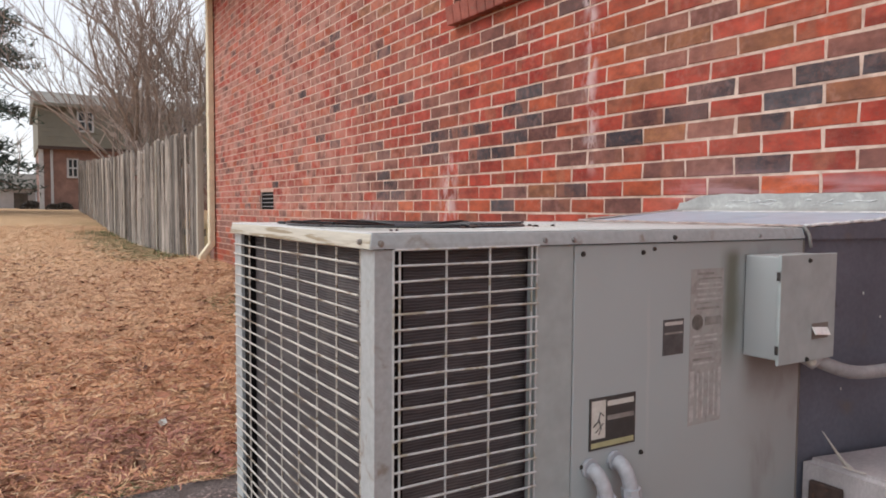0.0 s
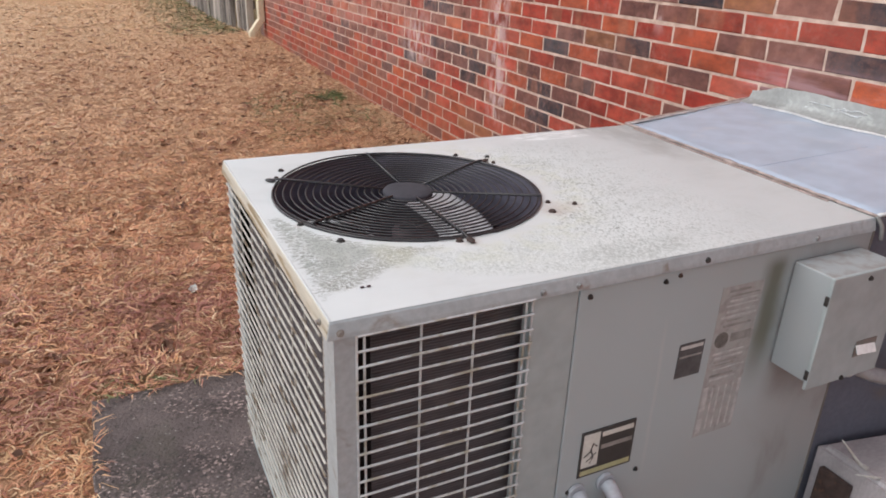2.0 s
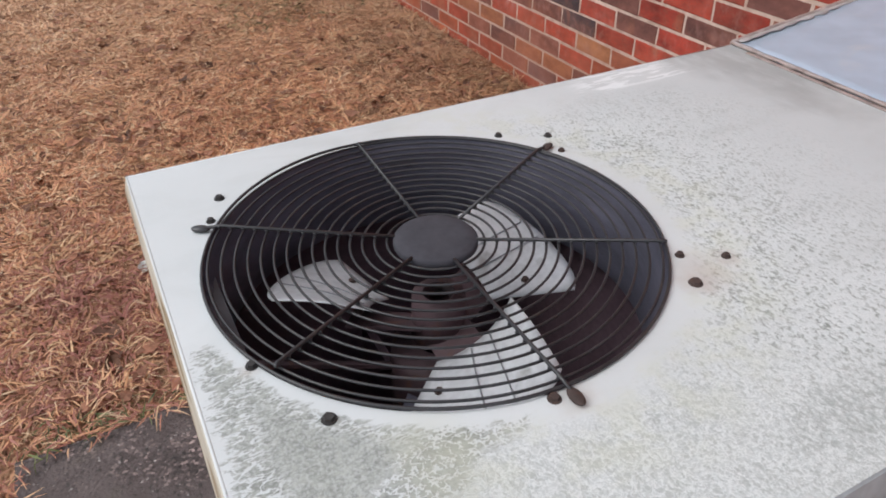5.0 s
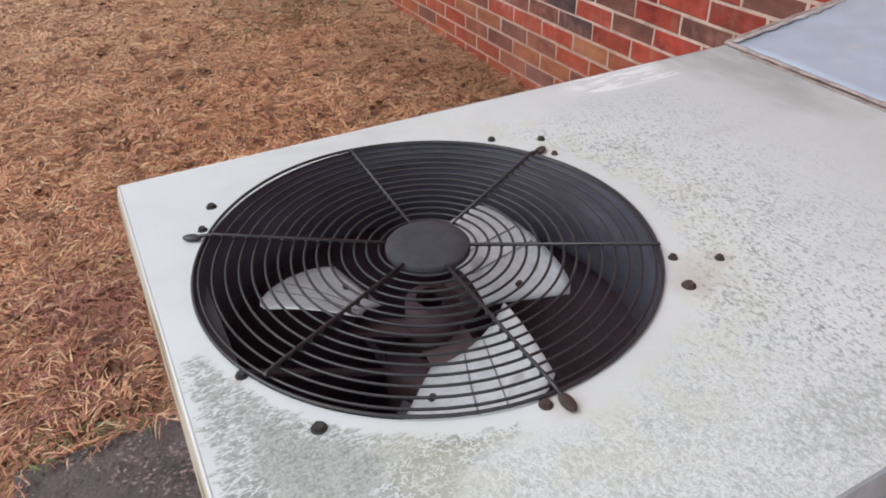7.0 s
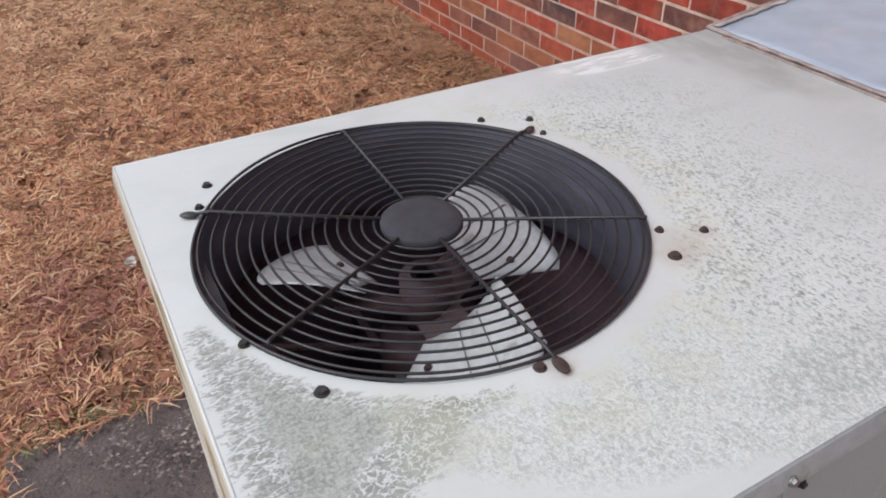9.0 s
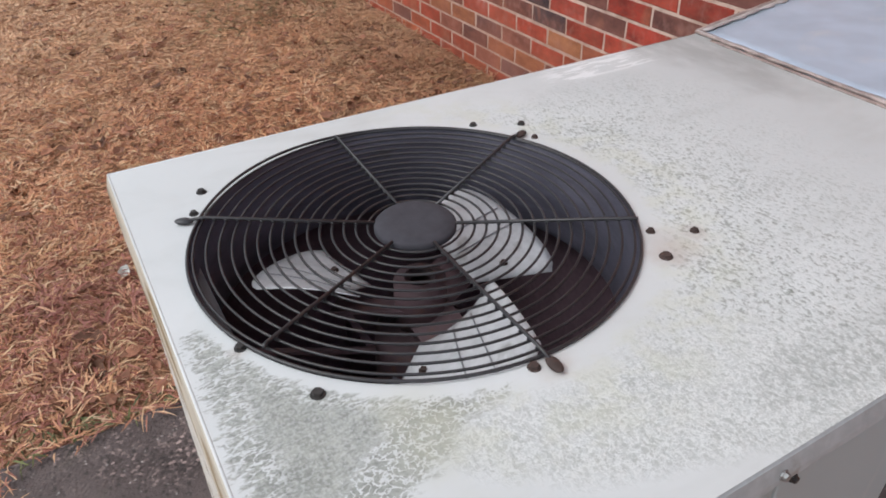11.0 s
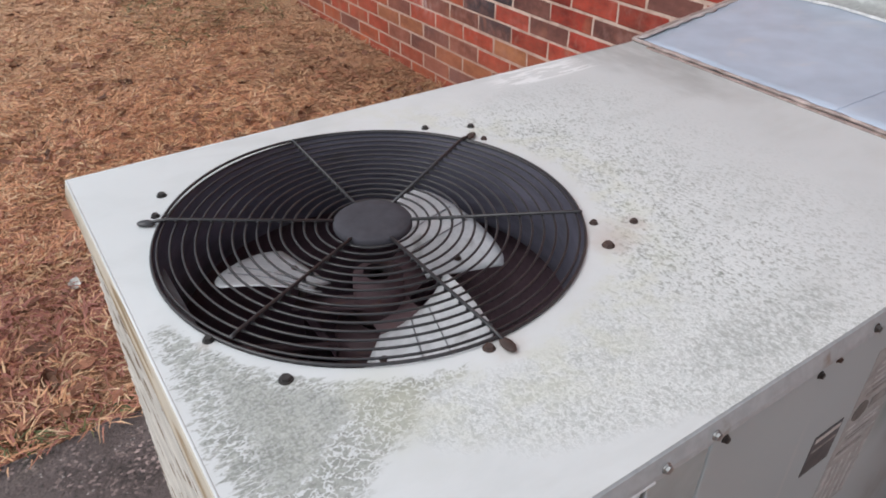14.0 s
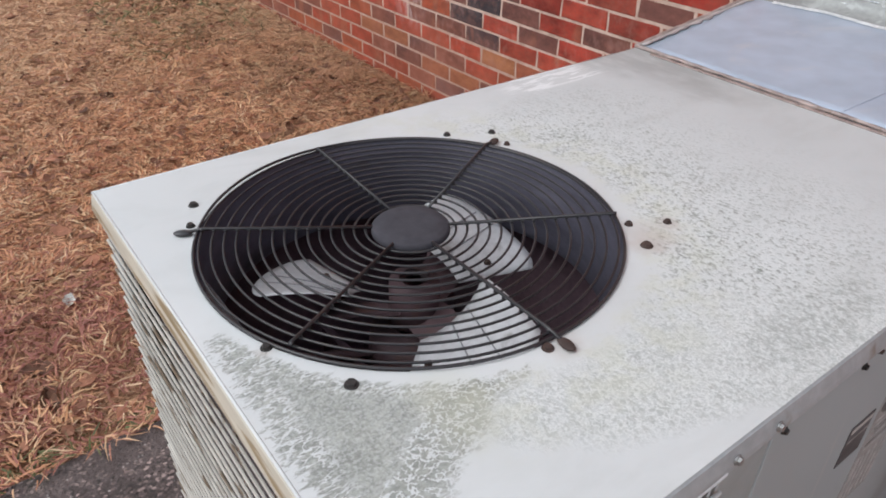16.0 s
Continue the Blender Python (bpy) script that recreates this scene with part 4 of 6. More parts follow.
def window():
    y0, y1, z0, z1 = WINDOW
    w = thing("window_1", (WALL, (y0 + y1) / 2, z0), "cream-framed sash window over a brick sill", "window", kind="structure")
    x0, x1 = WALL + 0.075, WALL + 0.15
    part("window_frame", box(x0, x1, y0, y0 + 0.055, z0, z1, 0.004), CREAM, w)
    for a, b, c, d in ((y1 - 0.055, y1, z0, z1), (y0 + 0.056, y1 - 0.056, z0, z0 + 0.018), (y0 + 0.056, y1 - 0.056, z1 - 0.05, z1)):
        part("window_frame", box(x0, x1, a, b, c, d, 0.004), CREAM, w)
    part("sash", box(x0 + 0.02, x1 - 0.01, y0 + 0.056, y0 + 0.085, z0 + 0.019, z1 - 0.051, 0.003), WHITE, w)
    part("sash", box(x0 + 0.02, x1 - 0.01, y1 - 0.085, y1 - 0.056, z0 + 0.019, z1 - 0.051, 0.003), WHITE, w)
    part("sash", box(x0 + 0.02, x1 - 0.01, y0 + 0.086, y1 - 0.086, z0 + 0.019, z0 + 0.035, 0.003), CONDUIT, w)
    part("sash", box(x0 + 0.02, x1 - 0.01, y0 + 0.086, y1 - 0.086, 2.45, 2.49, 0.003), WHITE, w)
    pane = part("pane", box(x0 + 0.04, x0 + 0.044, y0 + 0.086, y1 - 0.086, z0 + 0.036, 2.449), GLASS, w)
    pane.visible_shadow = False
    pane = part("pane", box(x0 + 0.04, x0 + 0.044, y0 + 0.086, y1 - 0.086, 2.491, z1 - 0.052), GLASS, w)
    pane.visible_shadow = False
    bm = bmesh.new()
    ny = 60
    rows = [[bm.verts.new((WALL + 0.160 + 0.008 * math.sin(i * 1.1), y0 + (y1 - y0) * i / ny, z)) for i in range(ny + 1)] for z in (z0, z1)]
    for i in range(ny):
        bm.faces.new((rows[0][i], rows[0][i + 1], rows[1][i + 1], rows[1][i]))
    part("curtain", bm, CURTAIN, w, "pale net curtain behind the glass", smooth=True)
    rnd = random.Random(15)
    for k in range(18):
        zb = BED + 14 * COURSE + k * COURSE
        if zb > z0 and zb + COURSE < z1:
            part("brick", box(WALL + 0.002, WALL + 0.072, y1 - 0.006, y1 + 0.02, zb + 0.005, zb + COURSE - 0.005, 0.002), BRICKS_NEAR[rnd.choice((RED, BROWN, RED, BROWN))], HOUSE_WALL)
    # sloping sill of bricks on edge
    sill = part("window_sill", box(WALL - 0.030, WALL + 0.07, 1.440, 2.398, 1.850, 1.925), SILL_BRICK, w)
    count = 13
    step = (2.407 - 1.428) / count
    rnd = random.Random(8)
    tilt = pose(WALL - 0.052, 0, 1.832, 0, -9, 0)
    for i in range(count):
        a = 1.428 + i * step
        bm = box(0, 0.13, a + 0.002, a + step - 0.002, 0, 0.102, 0.006, tilt)
        part("brick", bm, SILL_BRICK, sill)


window()


def crawl_vent():
    v0, v1, w0, w1 = VENT
    v = thing("crawl_vent", (WALL, v0, w0), "black louvred vent set low in the brick wall", "vent", kind="structure")
    # black sheet close to the face stands in for the shade inside the vent
    part("backing", box(WALL + 0.016, WALL + 0.030, v0 + 0.001, v1 - 0.001, w0 + 0.001, w1 - 0.001), GAP_SHADE, v)
    for i in range(4):
        z = w0 + 0.026 + i * 0.038
        part("slat", box(WALL + 0.001, WALL + 0.0155, v0 + 0.006, v1 - 0.006, -0.003, 0.004, 0.0015, pose(0, 0, z + 0.002, 0, 0, 0)), CONDUIT, v)


crawl_vent()


def eaves():
    e = thing("eaves", (WALL, 2, EAVE), "tan boxed eaves with a cream edge board", "eaves", kind="structure")
    part("soffit", box(1.15, WALL + 0.3, -4.4, HOUSE_END + 0.12, EAVE, EAVE + 0.02), SOFFIT, e)
    part("fascia", box(1.125, 1.149, -4.4, HOUSE_END + 0.14, EAVE - 0.025, EAVE + 0.16, 0.003), CREAM, e)
    part("end_board", box(1.15, WALL + 0.3, HOUSE_END + 0.121, HOUSE_END + 0.14, EAVE - 0.025, EAVE + 0.16, 0.003), CREAM, e)
    part("frieze_board", box(WALL - 0.022, WALL - 0.003, -4.0, HOUSE_END - 0.1, EAVE - 0.07, EAVE - 0.002, 0.002), CREAM, e)
    # roof is out of view, added to keep sky light off from above
    bm = bmesh.new()
    add_prism(bm, ((1.08, EAVE + 0.165), (5.9, EAVE + 2.2), (10.6, EAVE + 0.165)), -4.4, HOUSE_END + 0.16, 1)
    tagged(part("roof", bm, SHINGLE), "grey shingle roof of the brick house", "roof", kind="structure")


eaves()


def downspout():
    y0, y1 = HOUSE_END - 0.13, HOUSE_END - 0.025
    d = thing("downspout", (1.59, y0, 0.2), "cream rectangular downspout on the house corner", "downspout", kind="structure")
    part("pipe", box(1.575, 1.645, y0, y1, 0.36, EAVE - 0.026, 0.010), CREAM, d)
    m = pose(1.60, (y0 + y1) / 2, 0.37, 0, 38, 0)
    part("elbow", box(-0.035, 0.035, -0.05, 0.05, -0.16, 0.02, 0.010, m), CREAM, d)
    part("outlet", box(1.46, 1.53, y0, y1, 0.15, 0.26, 0.010), CREAM, d)
    ym = (y0 + y1) / 2
    part("upper_elbow", tube(curve_points(((1.612, ym, 3.33), (1.600, ym, 3.385), (1.50, ym, 3.425), (1.34, ym, 3.432), (1.20, ym, 3.445))), 0.030, 10), WHITE, d, "white curved elbow under the eaves", smooth=True)
    for z in (0.65, 1.95, 3.1):
        part("strap", box(1.570, 1.650, y0 - 0.005, y1 + 0.005, z, z + 0.03, 0.002), CREAM, d)


downspout()


# ---- the packaged air conditioner ----
DEEP, TALL, LENGTH = 0.79, 0.79, 1.110
FAN = (0.3065, 0.4555)
HOLE = (0.3048, 0.4572)      # centre of the round opening in the lid
FAN_R = 0.2675


def far_end(y):
    """The end of the lid runs slightly askew."""
    return 1.094 + 0.040 * y


def wire_grille(name, u0, u1, bars, place_at, parent, coat):
    """Level wires one inch apart, welded on upright wires; place_at(u, out, z) gives a point of the face."""
    g = part(name, tube([place_at(u0, 0.004, 0.085), place_at(u0, 0.004, 0.764)], 0.0019), coat, parent, "pale painted wire grille")
    for u in bars:
        part("upright_wire", tube([place_at(u, 0.004, 0.085), place_at(u, 0.004, 0.764)], 0.0019), coat, g)
    rnd = random.Random(int(100 * u1))
    for i in range(28):
        z = 0.7650 - 0.0249 * i
        if z < 0.08:
            break
        wob = [rnd.uniform(-0.0012, 0.0012) for _ in range(4)]
        pts = [place_at(u0 + (u1 - u0) * k / 3, 0.0085, z + wob[k]) for k in range(4)]
        part("level_wire", tube(pts, 0.0020), coat, g)
    return g


def screw(parent, at, axis_dir, r, material, name="screw"):
    """A hexagonal washer-head screw standing on a face."""
    bm = bmesh.new()
    for rad, h0, h1, n in ((r * 1.35, 0.0, 0.0015, 12), (r, 0.0015, 0.0044, 6)):
        made = bmesh.ops.create_cone(bm, cap_ends=True, segments=n, radius1=rad, radius2=rad * 0.9, depth=h1 - h0)
        bmesh.ops.translate(bm, verts=made["verts"], vec=(0, 0, (h0 + h1) / 2))
    m = Matrix.Translation(at) @ Vector(axis_dir).to_track_quat("Z", "Y").to_matrix().to_4x4()
    bmesh.ops.transform(bm, matrix=m, verts=bm.verts)
    return part(name, bm, material, parent)


def air_conditioner():
    ac = thing("air_conditioner", (LENGTH / 2, DEEP / 2, 0.03), "weathered grey packaged air conditioner with top fan on a concrete pad", "air conditioner")
    # base rails and cabinet panels
    part("base_pan", box(0.008, LENGTH - 0.004, 0.008, DEEP - 0.008, 0.030, 0.080, 0.004), PAINT, ac)
    part("corner_post", add_prism(bmesh.new(), ((0.004, -0.001), (0.036, -0.001), (0.036, 0.003), (0.008, 0.003), (0.008, 0.048), (0.004, 0.048)), 0.081, 0.7635), SKIRT, ac)
    part("corner_post", box(0.004, 0.030, DEEP - 0.058, DEEP - 0.004, 0.081, 0.772, 0.002), SKIRT, ac)
    part("post_panel", box(0.322, 0.4055, 0.004, 0.020, 0.081, 0.7640, 0.002), PAINT, ac)
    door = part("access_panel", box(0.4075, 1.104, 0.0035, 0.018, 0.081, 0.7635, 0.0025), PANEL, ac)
    part("end_post", box(1.106, LENGTH, 0.003, 0.028, 0.081, 0.7640, 0.002), PAINT_DIRTY, ac, "brown-stained end post")
    part("end_panel", box(LENGTH - 0.016, LENGTH - 0.003, 0.029, DEEP - 0.021, 0.081, 0.772), PAINT, ac)
    part("back_panel", box(0.031, LENGTH, DEEP - 0.020, DEEP - 0.004, 0.081, 0.772), PAINT, ac)
    # coil behind the grilles; black strips are added as the dark slots beside it
    bm = bmesh.new()
    add_prism(bm, ((0.030, 0.034), (0.320, 0.034), (0.320, 0.062), (0.060, 0.062), (0.060, 0.745), (0.030, 0.745)), 0.081, 0.764)
    part("coil", bm, COIL, ac, "dusty grey-brown finned coil")
    part("slot_shade", box(0.012, 0.029, 0.698, 0.7305, 0.082, 0.763), GAP_SHADE, ac, "black strip standing for the dark slot beside the coil")
    part("slot_shade", box(0.0375, 0.061, 0.014, 0.033, 0.082, 0.763), GAP_SHADE, ac, "black strip standing for the dark slot beside the coil")
    part("divider", box(0.307, 0.321, 0.066, DEEP - 0.021, 0.081, 0.420), CAVITY, ac)
    part("divider", box(0.620, 0.634, 0.021, DEEP - 0.021, 0.081, 0.770), CAVITY, ac)
    # sheets added inside to cover the lit backs of the coil
    part("added_liner", box(0.0605, 0.063, 0.063, DEEP - 0.0240, 0.087, 0.70), CAVITY, ac)
    part("added_liner", box(0.0635, 0.306, 0.0625, 0.065, 0.087, 0.70), CAVITY, ac)
    part("added_liner", box(0.064, 0.619, DEEP - 0.0235, DEEP - 0.021, 0.087, 0.70), CAVITY, ac)
    part("coil_rail", box(0.3120, 0.3215, 0.010, 0.020, 0.082, 0.762), PAINT, ac)
    part("inner_floor", box(0.061, 0.619, 0.063, DEEP - 0.022, 0.081, 0.086), CAVITY, ac)
    wire_grille("front_grille", 0.0355, 0.3155, (0.0465, 0.131, 0.2155, 0.3035, 0.3145), lambda u, o, z: (u, 0.010 - o, z), ac, GRILLE)
    wire_grille("side_grille", 0.053, 0.782, (0.150, 0.242, 0.340, 0.442, 0.546, 0.667, 0.781), lambda u, o, z: (0.010 - o, u, z), ac, SIDE_GRILLE)
    # lid: a flat top with a round hole, turned-down skirt
    bm = bmesh.new()
    n = 96
    hole = [(HOLE[0] + FAN_R * math.cos(2 * math.pi * i / n), HOLE[1] + FAN_R * math.sin(2 * math.pi * i / n)) for i in range(n)]
    rim = []
    for hx, hy in hole:
        dx, dy = hx - HOLE[0], hy - HOLE[1]
        s = min([((LENGTH if dx > 0 else 0.0) - HOLE[0]) / dx if abs(dx) > 1e-6 else 9, ((DEEP if dy > 0 else 0.0) - HOLE[1]) / dy if abs(dy) > 1e-6 else 9])
        rim.append((HOLE[0] + dx * s, HOLE[1] + dy * s))
    inner = [bm.verts.new((*p, TALL)) for p in hole]
    outer = [bm.verts.new((*p, TALL)) for p in rim]
    for i in range(n):
        j = (i + 1) % n
        bm.faces.new((inner[i], inner[j], outer[j], outer[i]))
    for cx, cy in ((0, 0), (LENGTH, 0), (LENGTH, DEEP), (0, DEEP)):
        near = sorted(range(n), key=lambda i: (rim[i][0] - cx) ** 2 + (rim[i][1] - cy) ** 2)[:2]
        i, j = sorted(near)
        if j - i > 1:
            i, j = j, i
        if (Vector(rim[i]) - Vector((cx, cy))).length > 1e-5 and (Vector(rim[j]) - Vector((cx, cy))).length > 1e-5:
            c = bm.verts.new((cx, cy, TALL))
            bm.faces.new((outer[i], outer[j], c))
    bmesh.ops.recalc_face_normals(bm, faces=bm.faces)
    if sum(f.normal.z for f in bm.faces) < 0:
        bmesh.ops.reverse_faces(bm, faces=bm.faces)
    for v in bm.verts:
        if v.co.x > LENGTH - 0.001:
            v.co.x = far_end(v.co.y)
    lid = part("lid", bm, LID, ac, "chalky white weathered lid with worn flecks")
    bm = bmesh.new()
    add_prism(bm, ((0.001, TALL - 0.0005), (0.0045, TALL - 0.0005), (-0.0020, TALL - 0.0245), (-0.0075, TALL - 0.0245), (-0.0065, TALL - 0.018), (-0.002, TALL - 0.003)), 0.0, far_end(0), 0)
    for v in bm.verts:
        if v.co.x < 0.1:
            v.co.x = -0.26 * (TALL - v.co.z)
    part("skirt", bm, SKIRT, lid, "grey turned-down edge")
    bm = bmesh.new()
    add_prism(bm, ((0.001, TALL - 0.0008), (0.0045, TALL - 0.0008), (-0.0010, TALL - 0.0240), (-0.0065, TALL - 0.0240), (-0.0055, TALL - 0.018), (-0.0018, TALL - 0.003)), 0.0015, DEEP - 0.0035, 1)
    for v in bm.verts:
        if v.co.y < 0.1:
            v.co.y = 0.001 - 0.24 * (TALL - v.co.z)
    part("skirt", bm, SIDE_SKIRT, lid, "yellowed turned-down edge")
    part("skirt", box(0.0, LENGTH, DEEP - 0.003, DEEP, TALL - 0.0235, TALL - 0.0015), SKIRT, lid, "grey turned-down edge")
    bm = bmesh.new()
    for p, q in (((0.001, 0.001), (0.001, DEEP)), ((0.001, DEEP), (LENGTH, DEEP))):
        add_tube(bm, [(*p, TALL - 0.0012), (*q, TALL - 0.0012)], 0.0018, 8)
    part("rolled_edge", bm, LID, lid, smooth=True)
    # fan shroud: rolled mouth and a short throat
    bm = bmesh.new()
    add_lathe(bm, ((FAN_R - 0.0003, TALL - 0.0006), (FAN_R * 0.985, TALL - 0.008), (FAN_R * 0.97, TALL - 0.02), (FAN_R * 0.965, TALL - 0.06), (FAN_R * 0.965, TALL - 0.125), (FAN_R * 0.985, TALL - 0.135)), HOLE, 96)
    part("shroud", bm, SHROUD, ac, "dark blue-grey fan throat", smooth=True)
    # fan: three pitched blades on a spider, motor below
    bm = bmesh.new()
    rings = add_lathe(bm, ((0.020, 0.712), (0.034, 0.708), (0.036, 0.645), (0.020, 0.640)), FAN, 24)
    bm.faces.new(rings[0])
    part("fan_hub", bm, MOTOR, ac, "rust-brown fan hub", smooth=True)

    def grid_at(a0, u, v):
        """A point of a blade: u across it, v from root to tip."""
        a_root, a_tip = a0 + radians(1 + 71 * u), a0 + radians(-10 + 53 * u)
        r_root, r_tip = 0.078 + 0.014 * u, 0.204 + 0.009 * u - 0.012 * (abs(u - 0.5) * 2) ** 6
        p = (1 - v) * Vector((r_root * math.cos(a_root), r_root * math.sin(a_root))) + v * Vector((r_tip * math.cos(a_tip), r_tip * math.sin(a_tip)))
        return p.x, p.y, 0.668 + 0.061 * u ** 1.1 + 0.006 * math.sin(math.pi * v) * u

    for k in range(3):
        a0 = radians(120 * k)
        bm = bmesh.new()
        nr, nt = 10, 14
        grid = []
        for i in range(nr + 1):
            v = i / nr
            row = []
            for j in range(nt + 1):
                u = j / nt
                g = grid_at(a0, u, v)
                row.append(bm.verts.new((FAN[0] + g[0], FAN[1] + g[1], g[2])))
            grid.append(row)
        for i in range(nr):
            for j in range(nt):
                bm.faces.new((grid[i][j], grid[i + 1][j], grid[i + 1][j + 1], grid[i][j + 1]))
        blade = part("fan_blade", bm, BLADE, ac, "pale dull aluminium blade", smooth=True)
        mod = blade.modifiers.new("thickness", "SOLIDIFY")
        mod.thickness = 0.0015
        # pressed stiffening ribs, root to tip
        for u0, u1, rib in ((0.40, 0.52, BLADE_EDGE), (0.62, 0.68, BLADE_EDGE)):
            bm = bmesh.new()
            line = []
            for i in range(7):
                v = 0.06 + 0.86 * i / 6
                g = grid_at(a0, u0 + (u1 - u0) * v, v)
                line.append((FAN[0] + g[0], FAN[1] + g[1], g[2] + 0.0012))
            add_tube(bm, line, 0.0009, 5)
            part("rib", bm, rib, blade, smooth=True)
        # arm under the blade, with rivets through it
        m = Matrix.Translation((FAN[0], FAN[1], 0.668)) @ Matrix.Rotation(a0 + radians(28), 4, "Z") @ Matrix.Rotation(radians(22), 4, "X")
        part("arm", box(0.02, 0.115, -0.030, 0.030, -0.008, -0.004, 0.0, m), MOTOR, blade, "rusty blade arm")
        for az_, rr in ((3, 0.135), (27, 0.125), (54, 0.104)):
            q = a0 + radians(az_)
            u = (az_ + 8) / 90
            screw(blade, (FAN[0] + rr * math.cos(q), FAN[1] + rr * math.sin(q), 0.671 + 0.061 * u ** 1.1), (0, 0, 1), 0.0045, RUST, "rivet")
    bm = bmesh.new()
    rings = add_lathe(bm, ((0.030, 0.634), (0.062, 0.626), (0.066, 0.60), (0.066, 0.44), (0.05, 0.43)), FAN, 28)
    bm.faces.new(rings[0])
    motor = part("motor", bm, MOTOR, ac, "rust-brown fan motor", smooth=True)
    for k in range(3):
        a = radians(47 + 120 * k)
        part("motor_bracket", tube([(FAN[0] + 0.06 * math.cos(a), FAN[1] + 0.06 * math.sin(a), 0.60), (FAN[0] + 0.255 * math.cos(a), FAN[1] + 0.255 * math.sin(a), 0.65)], 0.006, 8), MOTOR, motor)
    m = Matrix.Translation((FAN[0], FAN[1], 0.585)) @ Matrix.Rotation(radians(-132), 4, "Z")
    part("mount_plate", box(0.045, 0.215, -0.026, 0.026, 0.0, 0.003, 0.0008, m), SHROUD, motor, "blue-grey sheet mounting strap")
    # guard: rings, six spokes and a cap
    zg = TALL - 0.0025
    gx, gy = FAN[0] - 0.001, FAN[1] + 0.004
    guard = part("fan_guard", tube([(HOLE[0] + 0.2665 * math.cos(a), HOLE[1] + 0.2665 * math.sin(a), TALL + 0.0030 + 0.0042 * max(0.0, math.cos(a - radians(112))) ** 6) for a in np.linspace(0, 2 * math.pi, 120, endpoint=False)], 0.0020, 6, True), BLACK, ac, "black coated wire fan guard", smooth=True)
    nring = 15
    for i in range(nring):
        r = 0.058 + (0.2605 - 0.058) * i / (nring - 1)
        z = zg - 0.0005 + 0.006 * (i / (nring - 1)) ** 2
        part("guard_ring", tube([(gx + r * math.cos(a), gy + r * math.sin(a), z) for a in np.linspace(0, 2 * math.pi, 48 + 5 * i, endpoint=False)], 0.00165, 6, True), BLACK, guard, smooth=True)
    for k in range(6):
        a = radians(28.5 + 60 * k)
        far = 0.2645 if k % 2 else 0.286 if k == 2 else 0.281
        c, s = math.cos(a), math.sin(a)
        pts = [(gx + 0.045 * c, gy + 0.045 * s, zg + 0.003), (gx + 0.259 * c, gy + 0.259 * s, zg + 0.010), (FAN[0] + far * c, FAN[1] + far * s, TALL + (0.004 if far > 0.28 else 0.009))]
        bm = tube(pts, 0.0022, 6)
        for i in range(1, nring):      # weld beads where the rings cross
            r = 0.058 + (0.2605 - 0.058) * i / (nring - 1)
            bmesh.ops.create_icosphere(bm, subdivisions=1, radius=0.0034, matrix=Matrix.Translation((gx + r * c, gy + r * s, zg + 0.0022 + 0.0065 * (i / (nring - 1)) ** 1.5)) @ Matrix.Rotation(a, 4, "Z") @ Matrix.Diagonal((0.8, 1.15, 0.8, 1)))
        part("spoke", bm, BLACK, guard, smooth=True)
        if not k % 2:
            m = Matrix.Translation((FAN[0] + far * c, FAN[1] + far * s, TALL + 0.0040)) @ Matrix.Rotation(a, 4, "Z") @ Matrix.Diagonal((0.0120, 0.0066, 0.0036, 1))
            bm = bmesh.new()
            bmesh.ops.create_uvsphere(bm, u_segments=14, v_segments=8, radius=1, matrix=m)
            part("clip", bm, RUST if k != 2 else BLACK, guard, "flattened wire clip with a rusty head", smooth=True)
    bm = bmesh.new()
    rings = add_lathe(bm, ((0.0505, zg - 0.004), (0.0505, zg + 0.002), (0.048, zg + 0.005), (0.03, zg + 0.006), (0.006, zg + 0.0065)), (gx, gy), 48)
    bm.faces.new(rings[-1])
    part("hub_cap", bm, CAP, guard, "dark grey round cap", smooth=True)
    # screws on the lid
    for x, y, r, m in ((0.100, 0.672, 0.0068, DARK_SCREW), (0.078, 0.622, 0.0058, DARK_SCREW), (0.513, 0.659, 0.006, DARK_SCREW), (0.578, 0.624, 0.006, DARK_SCREW),
                       (0.568, 0.575, 0.005, RUST), (0.535, 0.298, 0.0055, RUST), (0.580, 0.272, 0.0055, RUST), (0.514, 0.251, 0.0078, RUST),
                       (0.283, 0.184, 0.0066, RUST), (0.098, 0.255, 0.0072, DARK_SCREW), (0.056, 0.350, 0.0062, DARK_SCREW)):
        screw(lid, (x, y, TALL), (0, 0, 1), r * 0.78, m)
    for x, y in ((0.0825, 0.078), (0.0725, 0.078)):
        bm = bmesh.new()
        bmesh.ops.create_icosphere(bm, subdivisions=1, radius=0.0030, matrix=Matrix.Translation((x, y, TALL + 0.0015)) @ Matrix.Diagonal((1.3, 0.8, 0.6, 1)))
        part("dirt_crumb", bm, MOTOR, lid)
    # screws on skirt and panels
    for x, m in ((0.014, PAINT_DIRTY), (0.331, BRIGHT_SCREW), (0.396, BRIGHT_SCREW), (0.66, DARK_SCREW), (0.93, BRIGHT_SCREW)):
        screw(lid, (x - 0.002, -0.0060, TALL - 0.0165), (0, -1, 0.1), 0.0042, m)
    screw(lid, (-0.006, 0.03, TALL - 0.0145), (-1, 0, 0.2), 0.0036, PAINT_DIRTY)
    for x, z in ((0.427, 0.747), (0.581, 0.746), (0.433, 0.352), (0.586, 0.354)):
        screw(door, (x, 0.0035, z), (0, -1, 0), 0.0038, DARK_SCREW)
    screw(ac, (0.606, -0.001, 0.752), (0, -1, 0), 0.0035, RUST)
    front = -0.005      # the service side stands a little proud of the lid edge
